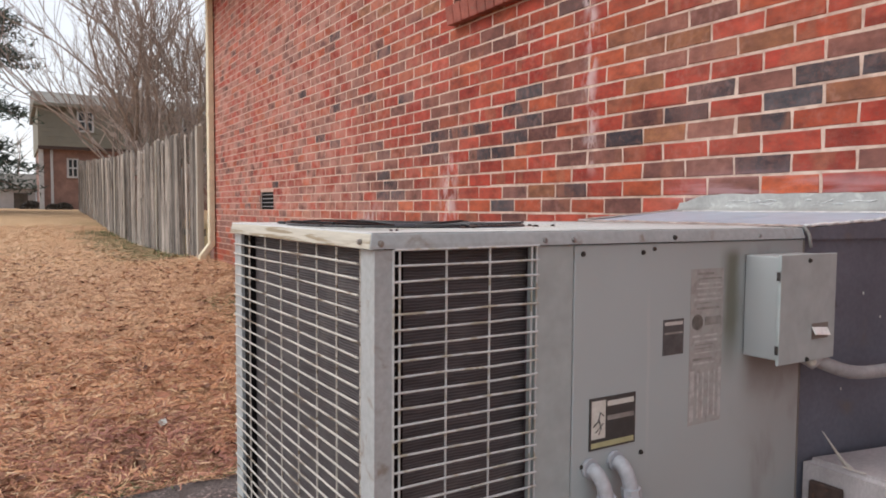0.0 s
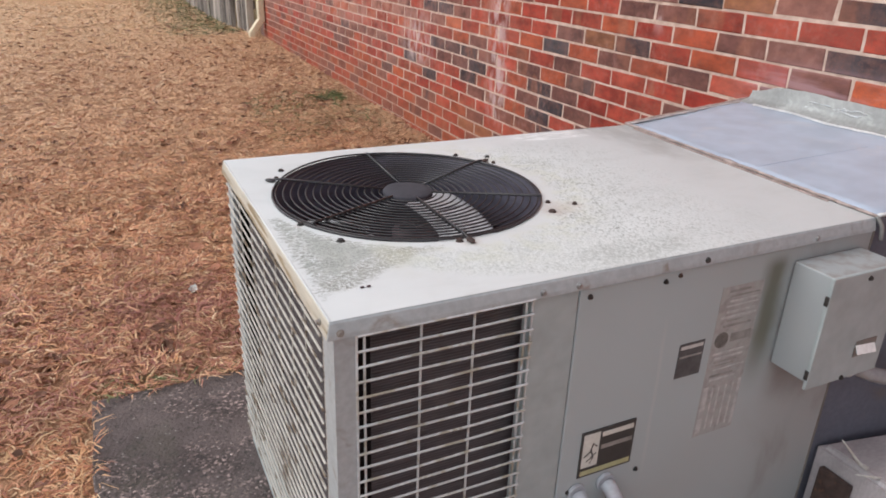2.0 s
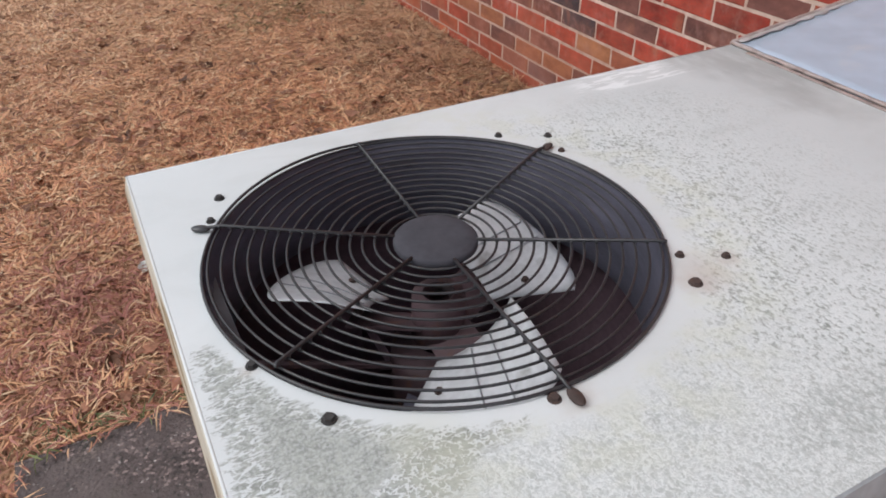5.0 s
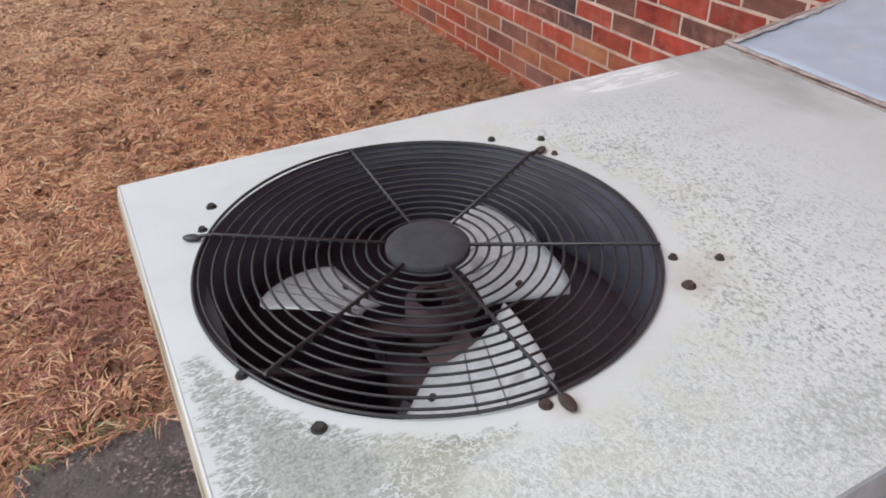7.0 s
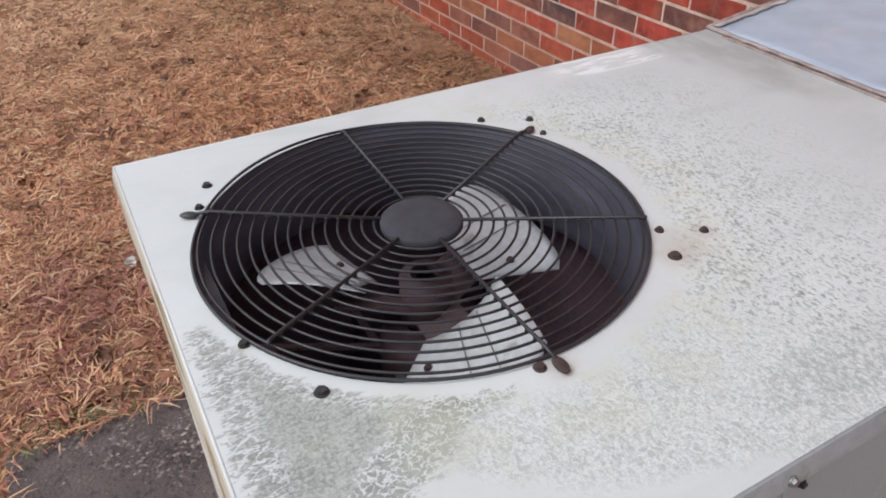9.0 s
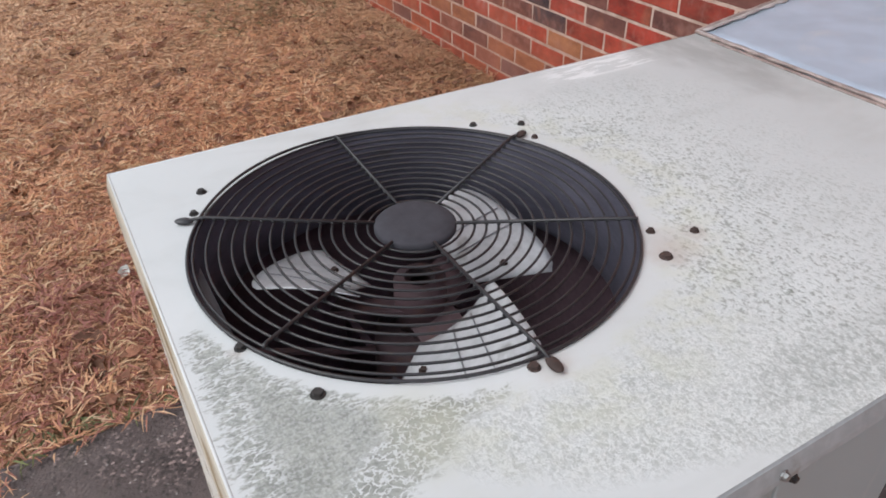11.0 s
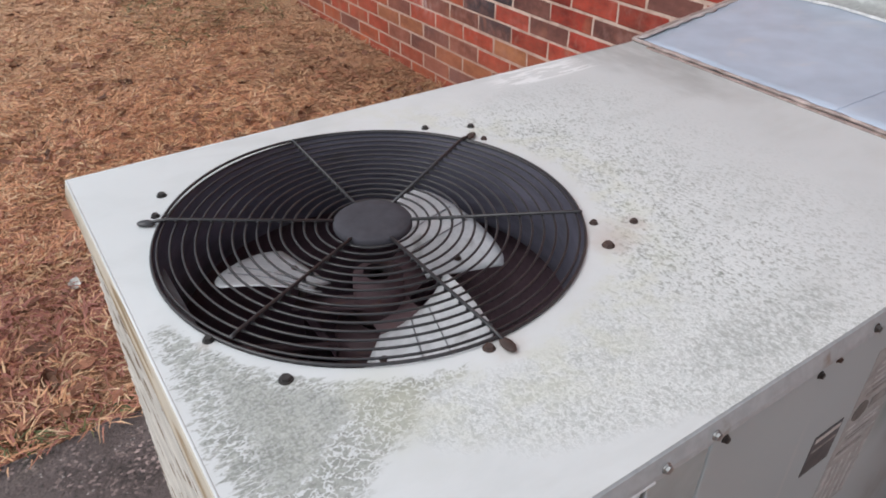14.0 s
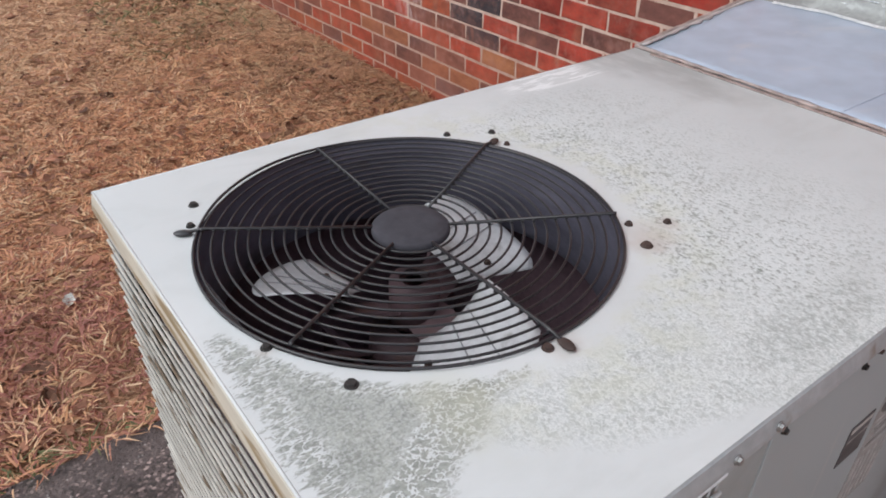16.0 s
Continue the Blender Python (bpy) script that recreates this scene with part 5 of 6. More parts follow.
    # labels
    caution = part("caution_label", box(0.448, 0.566, 0.0008, 0.0034, 0.387, 0.485), INK, ac, "black and white caution label with a yellow strip")
    part("picture_field", box(0.452, 0.487, 0.0002, 0.0007, 0.408, 0.480), PAPER_WHITE, caution)
    part("yellow_strip", box(0.452, 0.562, 0.0002, 0.0007, 0.391, 0.401), YELLOW, caution)
    part("header_bar", box(0.492, 0.561, 0.0002, 0.0007, 0.467, 0.477), PAPER_WHITE, caution)
    part("text_bar", box(0.492, 0.561, 0.0002, 0.0007, 0.440, 0.449), INK_FADED, caution)
    part("symbol", tube([(0.456, 0.0004, 0.432), (0.468, 0.0004, 0.440), (0.474, 0.0004, 0.458), (0.482, 0.0004, 0.450)], 0.0016, 5), INK, caution)
    part("symbol", tube([(0.470, 0.0004, 0.446), (0.476, 0.0004, 0.426), (0.470, 0.0004, 0.416)], 0.0016, 5), INK, caution)
    part("symbol", tube([(0.462, 0.0004, 0.420), (0.482, 0.0004, 0.436)], 0.0012, 5), INK, caution)
    plate = part("rating_plate", box(0.641, 0.701, 0.0026, 0.0038, 0.546, 0.618, 0.0004), INK_PLATE, ac, "dark rating plate with faint print")
    part("print_bar", box(0.645, 0.697, 0.0020, 0.0025, 0.606, 0.613), PAPER_PALE, plate)
    part("print_bar", box(0.645, 0.697, 0.0020, 0.0025, 0.588, 0.592), INK_FADED, plate)
    sheet = part("paper_label", box(0.720, 0.822, 0.0028, 0.0038, 0.392, 0.716), PAPER, ac, "sun-faded paper wiring label with worn print")
    rnd = random.Random(5)
    z = 0.708
    for a, b, c, d in ((0.724, 0.736, 0.40, 0.505), (0.746, 0.750, 0.405, 0.50), (0.762, 0.766, 0.405, 0.50), (0.780, 0.784, 0.405, 0.50), (0.798, 0.802, 0.405, 0.50), (0.812, 0.820, 0.40, 0.505)):
        part("print_column", box(a, b, 0.0021, 0.0027, c, d), PAPER_MID, sheet)
    while z > 0.52:
        if not 0.585 < z < 0.628:
            a, b = 0.726 + rnd.uniform(0, 0.02), 0.816 - rnd.uniform(0, 0.035)
            part("print_bar", box(a, b, 0.0021, 0.0027, z - rnd.uniform(0.002, 0.005), z), PAPER_MID if rnd.random() < 0.6 else INK_FADED, sheet)
        z -= rnd.uniform(0.0075, 0.012)
    bm = bmesh.new()
    bmesh.ops.create_cone(bm, cap_ends=True, segments=24, radius1=0.0165, radius2=0.0165, depth=0.0008, matrix=Matrix.Translation((0.742, 0.0023, 0.606)) @ Matrix.Rotation(radians(90), 4, "X"))
    part("round_mark", bm, INK_WORN, sheet)
    part("print_block", box(0.765, 0.815, 0.0021, 0.0027, 0.598, 0.616), INK_FADED, sheet)
    for ob in ac.children:
        kind_name = ob.name.split(".")[0]
        if kind_name in ("front_grille", "post_panel", "access_panel", "end_post"):
            ob.location = (0, front - 0.003, 0) if kind_name == "front_grille" else (-0.0055, front, 0)
        elif kind_name in ("caution_label", "rating_plate", "paper_label"):
            ob.location = (-0.005, front, -0.008)
    return ac


air_conditioner()


def disconnect_box():
    d = thing("disconnect_box", (0.98, -0.05, 0.515), "grey sheet-metal electrical disconnect box on the cabinet side", "electrical box")
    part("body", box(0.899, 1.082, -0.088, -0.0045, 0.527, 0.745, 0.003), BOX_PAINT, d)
    part("cover", box(0.887, 1.087, -0.096, -0.0885, 0.520, 0.749, 0.002), PAINT, d)
    for z in (0.552, 0.705):
        part("hinge", box(0.8835, 0.8855, -0.0955, -0.0885, z - 0.009, z + 0.009), DARK_SCREW, d)
    part("latch", box(1.0875, 1.092, -0.095, -0.082, 0.628, 0.642), DARK_SCREW, d)
    part("pull_tab", box(-0.029, 0.027, -0.001, 0.001, -0.010, 0.008, 0.0005, pose(1.026, -0.1025, 0.584, -30, 5, 0)), TAG_WHITE, d, "torn white tag")
    part("pull_slot", box(1.000, 1.060, -0.0972, -0.0963, 0.566, 0.600), PAINT_DIRTY, d)
    for x, z in ((0.985, 0.735), (0.985, 0.525)):
        screw(d, (x, -0.096, z), (0, -1, 0), 0.004, DARK_SCREW)
    bm = bmesh.new()
    bmesh.ops.create_uvsphere(bm, u_segments=14, v_segments=8, radius=0.010, matrix=Matrix.Translation((1.04, -0.075, 0.510)))
    part("knob", bm, PAPER_WHITE, d, smooth=True)
    d.location = d.location + Vector((-0.013, 0.001, -0.011))
    c = thing("conduit", (1.2, -0.08, 0.44), "grey flexible electrical conduit curving to the wall", "conduit")
    pts = curve_points(((1.050, -0.055, 0.5055), (1.09, -0.080, 0.484), (1.17, -0.095, 0.463), (1.30, -0.11, 0.460), (1.44, -0.125, 0.472), (1.56, -0.135, 0.496), (1.66, -0.15, 0.535)))
    part("hose", tube(pts, 0.0155, 12), CONDUIT, c, smooth=True)
    part("fitting", tube([(1.040, -0.047, 0.511), (1.062, -0.063, 0.494)], 0.021, 10), PLASTIC, c, smooth=True)


disconnect_box()


def cable_elbows():
    for dx, dz, lean in ((-0.008, 0.0, 0.012), (0.056, 0.004, 0.010)):
        c = thing("cable_elbow", (0.455 + dx, -0.02, 0.30), "grey plastic cable elbow screwed into the cabinet", "cable fitting", "cable elbows on the cabinet")
        x, z = 0.452 + dx, 0.348 + dz
        part("flange", tube([(x, -0.003, z), (x, -0.010, z)], 0.019, 10), PLASTIC, c, smooth=False)
        pts = curve_points(((x, -0.012, z), (x, -0.024, z - 0.004), (x + lean * 0.5, -0.034, z - 0.022), (x + lean, -0.038, z - 0.048)))
        part("elbow", tube(pts, 0.0140, 12), PLASTIC, c, smooth=True)
        part("nut", tube([(x + lean, -0.038, z - 0.044), (x + lean * 1.2, -0.0385, z - 0.068)], 0.0190, 8), PLASTIC, c)
        pts = curve_points(((x + lean * 1.2, -0.0385, z - 0.066), (x + lean * 1.6, -0.045, z - 0.14), (x + 0.02, -0.06, 0.08), (x + 0.08, -0.10, 0.045)))
        part("cable", tube(pts, 0.010, 10), CONDUIT, c, smooth=True)


cable_elbows()


def duct():
    d = thing("supply_duct", (1.39, 0.35, 0.03), "galvanised sheet-metal duct from the unit into the brick wall", "duct")
    z0, z1 = TALL + 0.002, 0.828
    x0, x1 = 1.099, WALL - 0.004
    f0, f1, b0, b1 = -0.001, -0.085, DEEP + 0.001, 0.835
    bm = bmesh.new()
    nx, ny = 14, 14
    top = [[bm.verts.new((x0 + (x1 - x0) * i / nx + (1 - i / nx) * 0.031 * j / ny, (f0 + (f1 - f0) * i / nx) * (1 - j / ny) + (b0 + (b1 - b0) * i / nx) * j / ny,
                          z0 + (z1 - z0) * i / nx + 0.0025 * noise.noise((i * 0.5, j * 0.4, 3)))) for j in range(ny + 1)] for i in range(nx + 1)]
    for i in range(nx):
        for j in range(ny):
            bm.faces.new((top[i][j], top[i + 1][j], top[i + 1][j + 1], top[i][j + 1]))
    part("top_sheet", bm, GALV, d, "bluish galvanised top sheet", smooth=True).modifiers.new("thickness", "SOLIDIFY").thickness = 0.002
    bm = bmesh.new()
    add_prism(bm, ((x0 + 0.014, f0 + 0.004), (x1 - 0.07, f1 + 0.016), (x1 - 0.07, f1 + 0.02), (x1 - 0.07, b1 - 0.02), (x0 + 0.014, b0 - 0.004)), 0.031, TALL - 0.004)
    part("side_wrap", bm, DUCT_SIDE, d, "dark grey wrapped duct side")
    bm = bmesh.new()
    add_prism(bm, ((x0, z0 - 0.030), (x1, z0 - 0.028), (x1, z1 - 0.003), (x0, z0 - 0.003)), f0 - 0.003, f0 + 0.0, 1)
    for v in bm.verts:
        v.co.y += (f1 - f0) * (v.co.x - x0) / (x1 - x0)
    part("edge_strip", bm, DUCT_SIDE, d)
    bm = bmesh.new()
    add_prism(bm, ((x0, z0 - 0.030), (x1, z0 - 0.028), (x1, z1 - 0.003), (x0, z0 - 0.003)), b0 - 0.003, b0, 1)
    for v in bm.verts:
        v.co.y += (b1 - b0) * (v.co.x - x0) / (x1 - x0)
    part("edge_strip", bm, SEALANT, d)
    part("wall_flange", box(x1 - 0.069, x1, f1 - 0.012, f1 + 0.016, 0.10, z1 - 0.034, 0.002), FLASHING, d, "pale sheet flange against the wall")
    part("wall_flange", box(x1 - 0.020, x1 + 0.001, b1 + 0.001, b1 + 0.02, 0.10, z1 - 0.002, 0.002), FLASHING, d)
    # seam with the unit: bent strips and lumpy sealant
    bm = bmesh.new()
    rnd = random.Random(3)
    pts = [(far_end(y) + 0.001 + 0.0020 * rnd.uniform(-1, 1), y, TALL + 0.004 + 0.0010 * rnd.uniform(-1, 1)) for y in np.linspace(-0.002, DEEP + 0.004, 40)]
    add_tube(bm, pts, 0.0030, 7)
    part("sealant_bead", bm, SEALANT, d, "cracked brownish sealant", smooth=True)
    bm = bmesh.new()
    add_prism(bm, ((far_end(0.10) - 0.013, 0.10), (far_end(0.10) - 0.006, 0.10), (far_end(0.74) - 0.006, 0.74), (far_end(0.74) - 0.013, 0.74)), TALL + 0.0005, TALL + 0.003)
    part("seam_strip", bm, SEALANT, d)
    bm = bmesh.new()
    add_prism(bm, ((x0 + 0.02, 0.33), (x1 - 0.16, 0.305), (x1 - 0.16, 0.3062), (x0 + 0.02, 0.3312)), 0, 0.0005)
    for v in bm.verts:
        v.co.z += z0 + (z1 - z0) * (v.co.x - x0) / (x1 - x0) + 0.001
    part("cross_seam", bm, GALV, d)
    for u0, u1, wide, along in ((0.0, 1.0, 0.009, "seam"), (0.02, 0.98, 0.017, "back")):
        bm = bmesh.new()
        n = 60
        rows = []
        for i in range(n + 1):
            u = u0 + (u1 - u0) * i / n
            w = wide * (0.55 + 0.9 * abs(noise.noise((u * 11, 4.0 if along == "seam" else 9.0, 0))) + 0.12 * rnd.random())
            if along == "seam":
                y = DEEP * u
                a, b = (far_end(y) + 0.002, y), (far_end(y) + 0.004 + w, y)
            else:
                x, y = x0 + 0.031 + (x1 - x0 - 0.031) * u, b0 + (b1 - b0) * u
                a, b = (x, y - 0.001), (x, y - 0.002 - w)
            rows.append([bm.verts.new((*p, z0 + (z1 - z0) * max(0.0, (p[0] - x0) / (x1 - x0)) + 0.0026 - 0.0012 * q)) for q, p in enumerate((a, b))])
        for a, b in zip(rows, rows[1:]):
            bm.faces.new((a[0], a[1], b[1], b[0]))
        bmesh.ops.recalc_face_normals(bm, faces=bm.faces)
        smear = part("sealant_smear", bm, SMEAR, d, "pale brushed sealant smear", smooth=True)
        smear.modifiers.new("thickness", "SOLIDIFY").thickness = 0.0012
    # back edge bead
    bm = bmesh.new()
    pts = [(x0 + 0.031 + (x1 - x0 - 0.031) * u, b0 + (b1 - b0) * u, z0 + (z1 - z0) * u + 0.002 * rnd.random()) for u in np.linspace(0, 1, 24)]
    add_tube(bm, pts, 0.0055, 6)
    part("edge_bead", bm, SEALANT, d, smooth=True)
    bm = bmesh.new()
    pts = [(x0 + (x1 - x0) * u, f0 + (f1 - f0) * u, z0 + (z1 - z0) * u + 0.003 * rnd.random()) for u in np.linspace(0, 1, 48)]
    add_tube(bm, pts, 0.0042, 6)
    part("edge_bead", bm, WHITE_SMEAR, d, "lumpy white sealant along the front edge", smooth=True)
    # flashing: an upturned strip on the bricks with smeared sealant
    bm = bmesh.new()
    n = 50
    rows = []
    for i in range(n + 1):
        y = f1 - 0.01 + (b1 - f1 + 0.0) * i / n
        w = 0.006 * noise.noise((y * 9, 0, 1)) + 0.003 * noise.noise((y * 41, 0, 2)) - 0.030 * (1 - smooth(0.0, 0.14, i / n)) - 0.030 * smooth(0.88, 1.0, i / n)
        rows.append([bm.verts.new(p) for p in ((x1 - 0.045 + 0.5 * w, y, z1 - 0.0055), (x1 - 0.010, y, z1 + 0.006), (WALL - 0.004, y, z1 + 0.020), (WALL - 0.003, y, z1 + 0.056 + w), (WALL + 0.003, y, z1 + 0.058 + w))])
    for a, b in zip(rows, rows[1:]):
        for k in range(4):
            bm.faces.new((a[k], b[k], b[k + 1], a[k + 1]))
    part("flashing", bm, FLASHING, d, "weathered flashing strip smeared with white sealant", smooth=True)
    bm = bmesh.new()
    pts = []
    for i in range(70):
        y = f1 + 0.03 + (b1 - f1 - 0.10) * i / 69
        pts.append((x1 - 0.047 + 0.012 * noise.noise((y * 7, 2, 5)), y))
    rows = []
    for p in pts:
        xs = [p[0] + k * 0.011 * (0.6 + abs(noise.noise((p[1] * 23, 1, k)))) for k in (-1, 0, 1)]
        rows.append([bm.verts.new((x, p[1], z0 + (z1 - z0) * (x - x0) / (x1 - x0) + (0.004 if q == 1 else 0.0008))) for q, x in enumerate(xs)])
    for a, b in zip(rows, rows[1:]):
        for k in range(2):
            bm.faces.new((a[k], a[k + 1], b[k + 1], b[k]))
    part("sealant_smear", bm, WHITE_SMEAR, d, "white brushed sealant line", smooth=True)
    bm = bmesh.new()
    for i in range(34):
        start, lift = rnd.uniform(-0.04, 0.66), rnd.uniform(0.012, 0.040) if i % 3 else 0.012
        span = rnd.uniform(0.015, 0.075)
        pts = [(WALL - 0.0045, start + span * k / 8, z1 + lift + 0.010 * noise.noise(((start + span * k / 8) * 23, lift * 90, 4))) for k in range(9)]
        add_tube(bm, pts, rnd.uniform(0.0010, 0.0022), 5, taper=0.0006)
    tagged(part("sealant_streak", bm, WHITE_SMEAR, d, smooth=True), "broken streaks of white sealant", kind="stuff")
    for x, y, z in ((1.30, -0.034, 0.63), (1.36, -0.045, 0.57), (1.24, -0.022, 0.40)):
        bm = bmesh.new()
        bmesh.ops.create_uvsphere(bm, u_segments=8, v_segments=6, radius=0.0022, matrix=Matrix.Translation((x, y, z)) @ Matrix.Diagonal((0.8, 0.6, 1.8, 1)))
        part("sealant_dab", bm, PAPER_WHITE, d, smooth=True)
    # hook strap on the corner
    part("corner_strap", tube(curve_points(((1.092, -0.004, 0.794), (1.102, -0.012, 0.775), (1.112, -0.012, 0.745))), 0.004, 7), FLASHING, d, smooth=True)


duct()


def lower_box():
    b = thing("return_box", (1.36, -0.28, 0.02), "pale grey sheet-metal box low beside the duct", "metal box")
    bm = bmesh.new()
    add_prism(bm, ((1.122, -0.006), (1.565, -0.094), (1.565, -0.80), (1.122, -0.80)), -0.02, 0.250)
    bmesh.ops.bevel(bm, geom=[e for e in bm.edges if e.verts[0].co.z > 0.2 and e.verts[1].co.z > 0.2], offset=0.012, segments=3, affect="EDGES")
    part("casing", bm, PALE_BOX, b)
    part("rust_lip", box(1.104, 1.120, -0.105, -0.03, 0.031, 0.205, 0.004), RUST, b, "rusted edge strip")
    s = thing("dry_stalk", (1.13, -0.12, 0.23), "bleached dry plant stalk standing by the box", "plant stalk")
    for pts, r in ((((1.140, -0.108, 0.248), (1.108, -0.106, 0.272), (1.080, -0.102, 0.303), (1.034, -0.100, 0.350)), 0.0055), (((1.138, -0.140, 0.248), (1.100, -0.136, 0.262), (1.062, -0.130, 0.276)), 0.0035)):
        part("stem", tube(curve_points(pts, 4), r, 6, False, 0.001), PAPER_WHITE, s, smooth=True)


lower_box()


# ---- the fence ----
def fence():
    f = thing("fence", (1.55, 18.0, 0.1), "weathered grey wooden picket fence running from the house corner", "fence")
    rnd = random.Random(12)
    shapes = []
    for i in range(8):
        w, h = rnd.uniform(0.058, 0.076), 1.0
        bm = bmesh.new()
        lean = rnd.uniform(-0.012, 0.012)
        add_prism(bm, ((-w, 0), (w, 0), (w + lean, h * 0.965), (w * 0.55 + lean, h), (-w * 0.55 + lean, h - rnd.uniform(0, 0.008)), (-w + lean, h * 0.965)), -0.010, 0.010, 0)
        shapes.append(mesh_of("picket", bm, FENCE))
    y = 8.42
    while y < 27.6:
        ob = part("picket", shapes[rnd.randrange(8)], None, f)
        x = 1.55 + 0.05 * math.sin(y * 0.35) + rnd.uniform(-0.012, 0.012)
        tall = 1.72 + 0.06 * smooth(9, 12, y) + rnd.uniform(-0.07, 0.04)
        m = Matrix.Translation((x, y, ground_z(x, y) + 0.01)) @ Euler((rnd.uniform(-0.03, 0.02), rnd.uniform(-0.02, 0.02), rnd.uniform(-0.3, 0.3))).to_matrix().to_4x4() @ Matrix.Diagonal((1, 1, tall, 1))
        ob.matrix_basis = m
        y += rnd.uniform(0.138, 0.156)
    for z in (0.35, 1.35):
        for a in range(9, 27, 3):
            g0, g1 = ground_z(1.6, a), ground_z(1.6, a + 3)
            bm = box(1.63, 1.67, a - 0.5, a + 2.49, -0.045, 0.045)
            for v in bm.verts:
                v.co.z += z + (g0 if v.co.y < a + 1 else g1)
            part("rail", bm, FENCE, f)
    for a in (11.1, 14.9, 16.6, 19.5, 22.5, 25.5):
        x = 1.55 + 0.05 * math.sin(a * 0.35)
        z = ground_z(x, a)
        part("batten", box(x - 0.035, x - 0.013, a - 0.03, a + 0.03, z, z + 1.78, 0.004), WHITE_BOARD, f, "paler new board")
    part("end_post", box(1.51, 1.59, 8.22, 8.30, 0.05, 1.85, 0.006), WHITE_BOARD, f, "pale end post")


WHITE_BOARD = paint("bleached_board", (0.44, 0.40, 0.34), 0.85, var=0.25, scale=6.0, stretch=(3, 3, 0.25), relief=0.4, depth=0.003)
fence()


# ---- trees and what stands far off ----
def bare_tree(at, seed):
    """A many-stemmed leafless crape myrtle: stems fan out from the root and fork again and again."""
    rnd = random.Random(seed)
    t = thing("bare_tree", at, "leafless many-stemmed grey-brown tree behind the fence", "tree")
    trunk_bm, twig_bm = bmesh.new(), bmesh.new()

    def grow(p, d, length, r, level):
        pts = [p]
        for i in range(4):
            d = (d + Vector((rnd.uniform(-0.13, 0.13), rnd.uniform(-0.13, 0.13), 0.03))).normalized()
            pts.append(pts[-1] + d * length / 4)
        add_tube(trunk_bm if level < 2 else twig_bm, pts, r, 6 if level < 2 else 3, False, r * 0.55)
        if level < 5:
            for i in range(rnd.choice((3, 3, 4)) if level < 3 else rnd.choice((2, 3)) if level < 4 else rnd.choice((0, 1))):
                q = pts[rnd.choice((2, 3, 4, 4))]
                side = Vector((rnd.uniform(-1, 1), rnd.uniform(-1, 1), rnd.uniform(-0.3, 0.6))).normalized()
                grow(q, (d + side * rnd.uniform(0.30, 0.78)).normalized(), length * rnd.uniform(0.66, 0.95), max(0.006, r * 0.58), level + 1)

    for i in range(13):
        a = 2 * math.pi * i / 13 + rnd.uniform(-0.3, 0.3)
        s = rnd.uniform(0.08, 0.80)
        grow(Vector(at) + Vector((0.25 * math.cos(a), 0.25 * math.sin(a), -0.05)), Vector((s * math.cos(a), s * math.sin(a), 1)).normalized(), rnd.uniform(1.8, 2.5), rnd.uniform(0.045, 0.075) if i % 4 else 0.105, 0)
    part("trunk", trunk_bm, BARK, t, smooth=True)
    part("crown", twig_bm, BARK, t, "dense fine bare twigs")


bare_tree((3.3, 20.5, ground_z(3.3, 20.5)), 21)
bare_tree((6.5, 27.0, ground_z(6.5, 27.0)), 5)


def pine(at, tall, seed):
    rnd = random.Random(seed)
    p = thing("pine_tree", at, "tall dark green pine with drooping boughs", "tree")
    base = Vector(at)
    part("trunk", tube([base + Vector((0, 0, tall * u)) for u in (0, 0.3, 0.6, 1)], 0.28, 8, False, 0.05), BARK, p, smooth=True)
    bm = bmesh.new()
    for i in range(96):
        u = rnd.uniform(0.10, 0.97)
        a = rnd.uniform(0, 2 * math.pi)
        reach = min((1.05 - u) * tall * 0.36, 2.1) * rnd.uniform(0.65, 1.05)
        p0 = base + Vector((0, 0, tall * u))
        line = [p0 + Vector((math.cos(a) * reach * v, math.sin(a) * reach * v, -0.25 * reach * v * v)) for v in (0, 0.35, 0.7, 1)]
        part("limb", tube(line, 0.05, 4, False, 0.01), BARK, p)
        for k in range(int(44 + reach * 44)):
            v = rnd.uniform(0.25, 1.05)
            c = p0 + Vector((math.cos(a) * reach * v, math.sin(a) * reach * v, -0.25 * reach * v * v)) + Vector([rnd.gauss(0, 0.22 + 0.10 * reach * v * 0.6) for _ in range(2)] + [rnd.gauss(0, 0.09)])
            for q in range(3):
                d = Vector((rnd.uniform(-1, 1), rnd.uniform(-1, 1), rnd.uniform(-0.5, 0.7))).normalized()
                w = d.cross(Vector((rnd.uniform(-1, 1), rnd.uniform(-1, 1), 1))).normalized() * 0.030
                e = c + d * rnd.uniform(0.18, 0.34)
                bm.faces.new([bm.verts.new(x) for x in (c - w, c + w, e)])
    part("crown", bm, NEEDLES, p)


pine((-2.0, 27.0, ground_z(-2.0, 27.0)), 12.0, 3)


def far_window(parent, x, y, z, w, h):
    f = part("window", box(x - w / 2, x + w / 2, y - 0.06, y - 0.002, z, z + h), FAR_WHITE, parent, "white-framed window")
    for i in (0, 1):
        for j in (0, 1):
            part("pane", box(x - w / 2 + 0.08 + i * (w / 2 - 0.05), x - 0.03 + i * (w / 2 - 0.05), y - 0.068, y - 0.061, z + 0.08 + j * (h / 2 - 0.04), z + h / 2 - 0.02 + j * (h / 2 - 0.04)), DARK_GLASS, f)


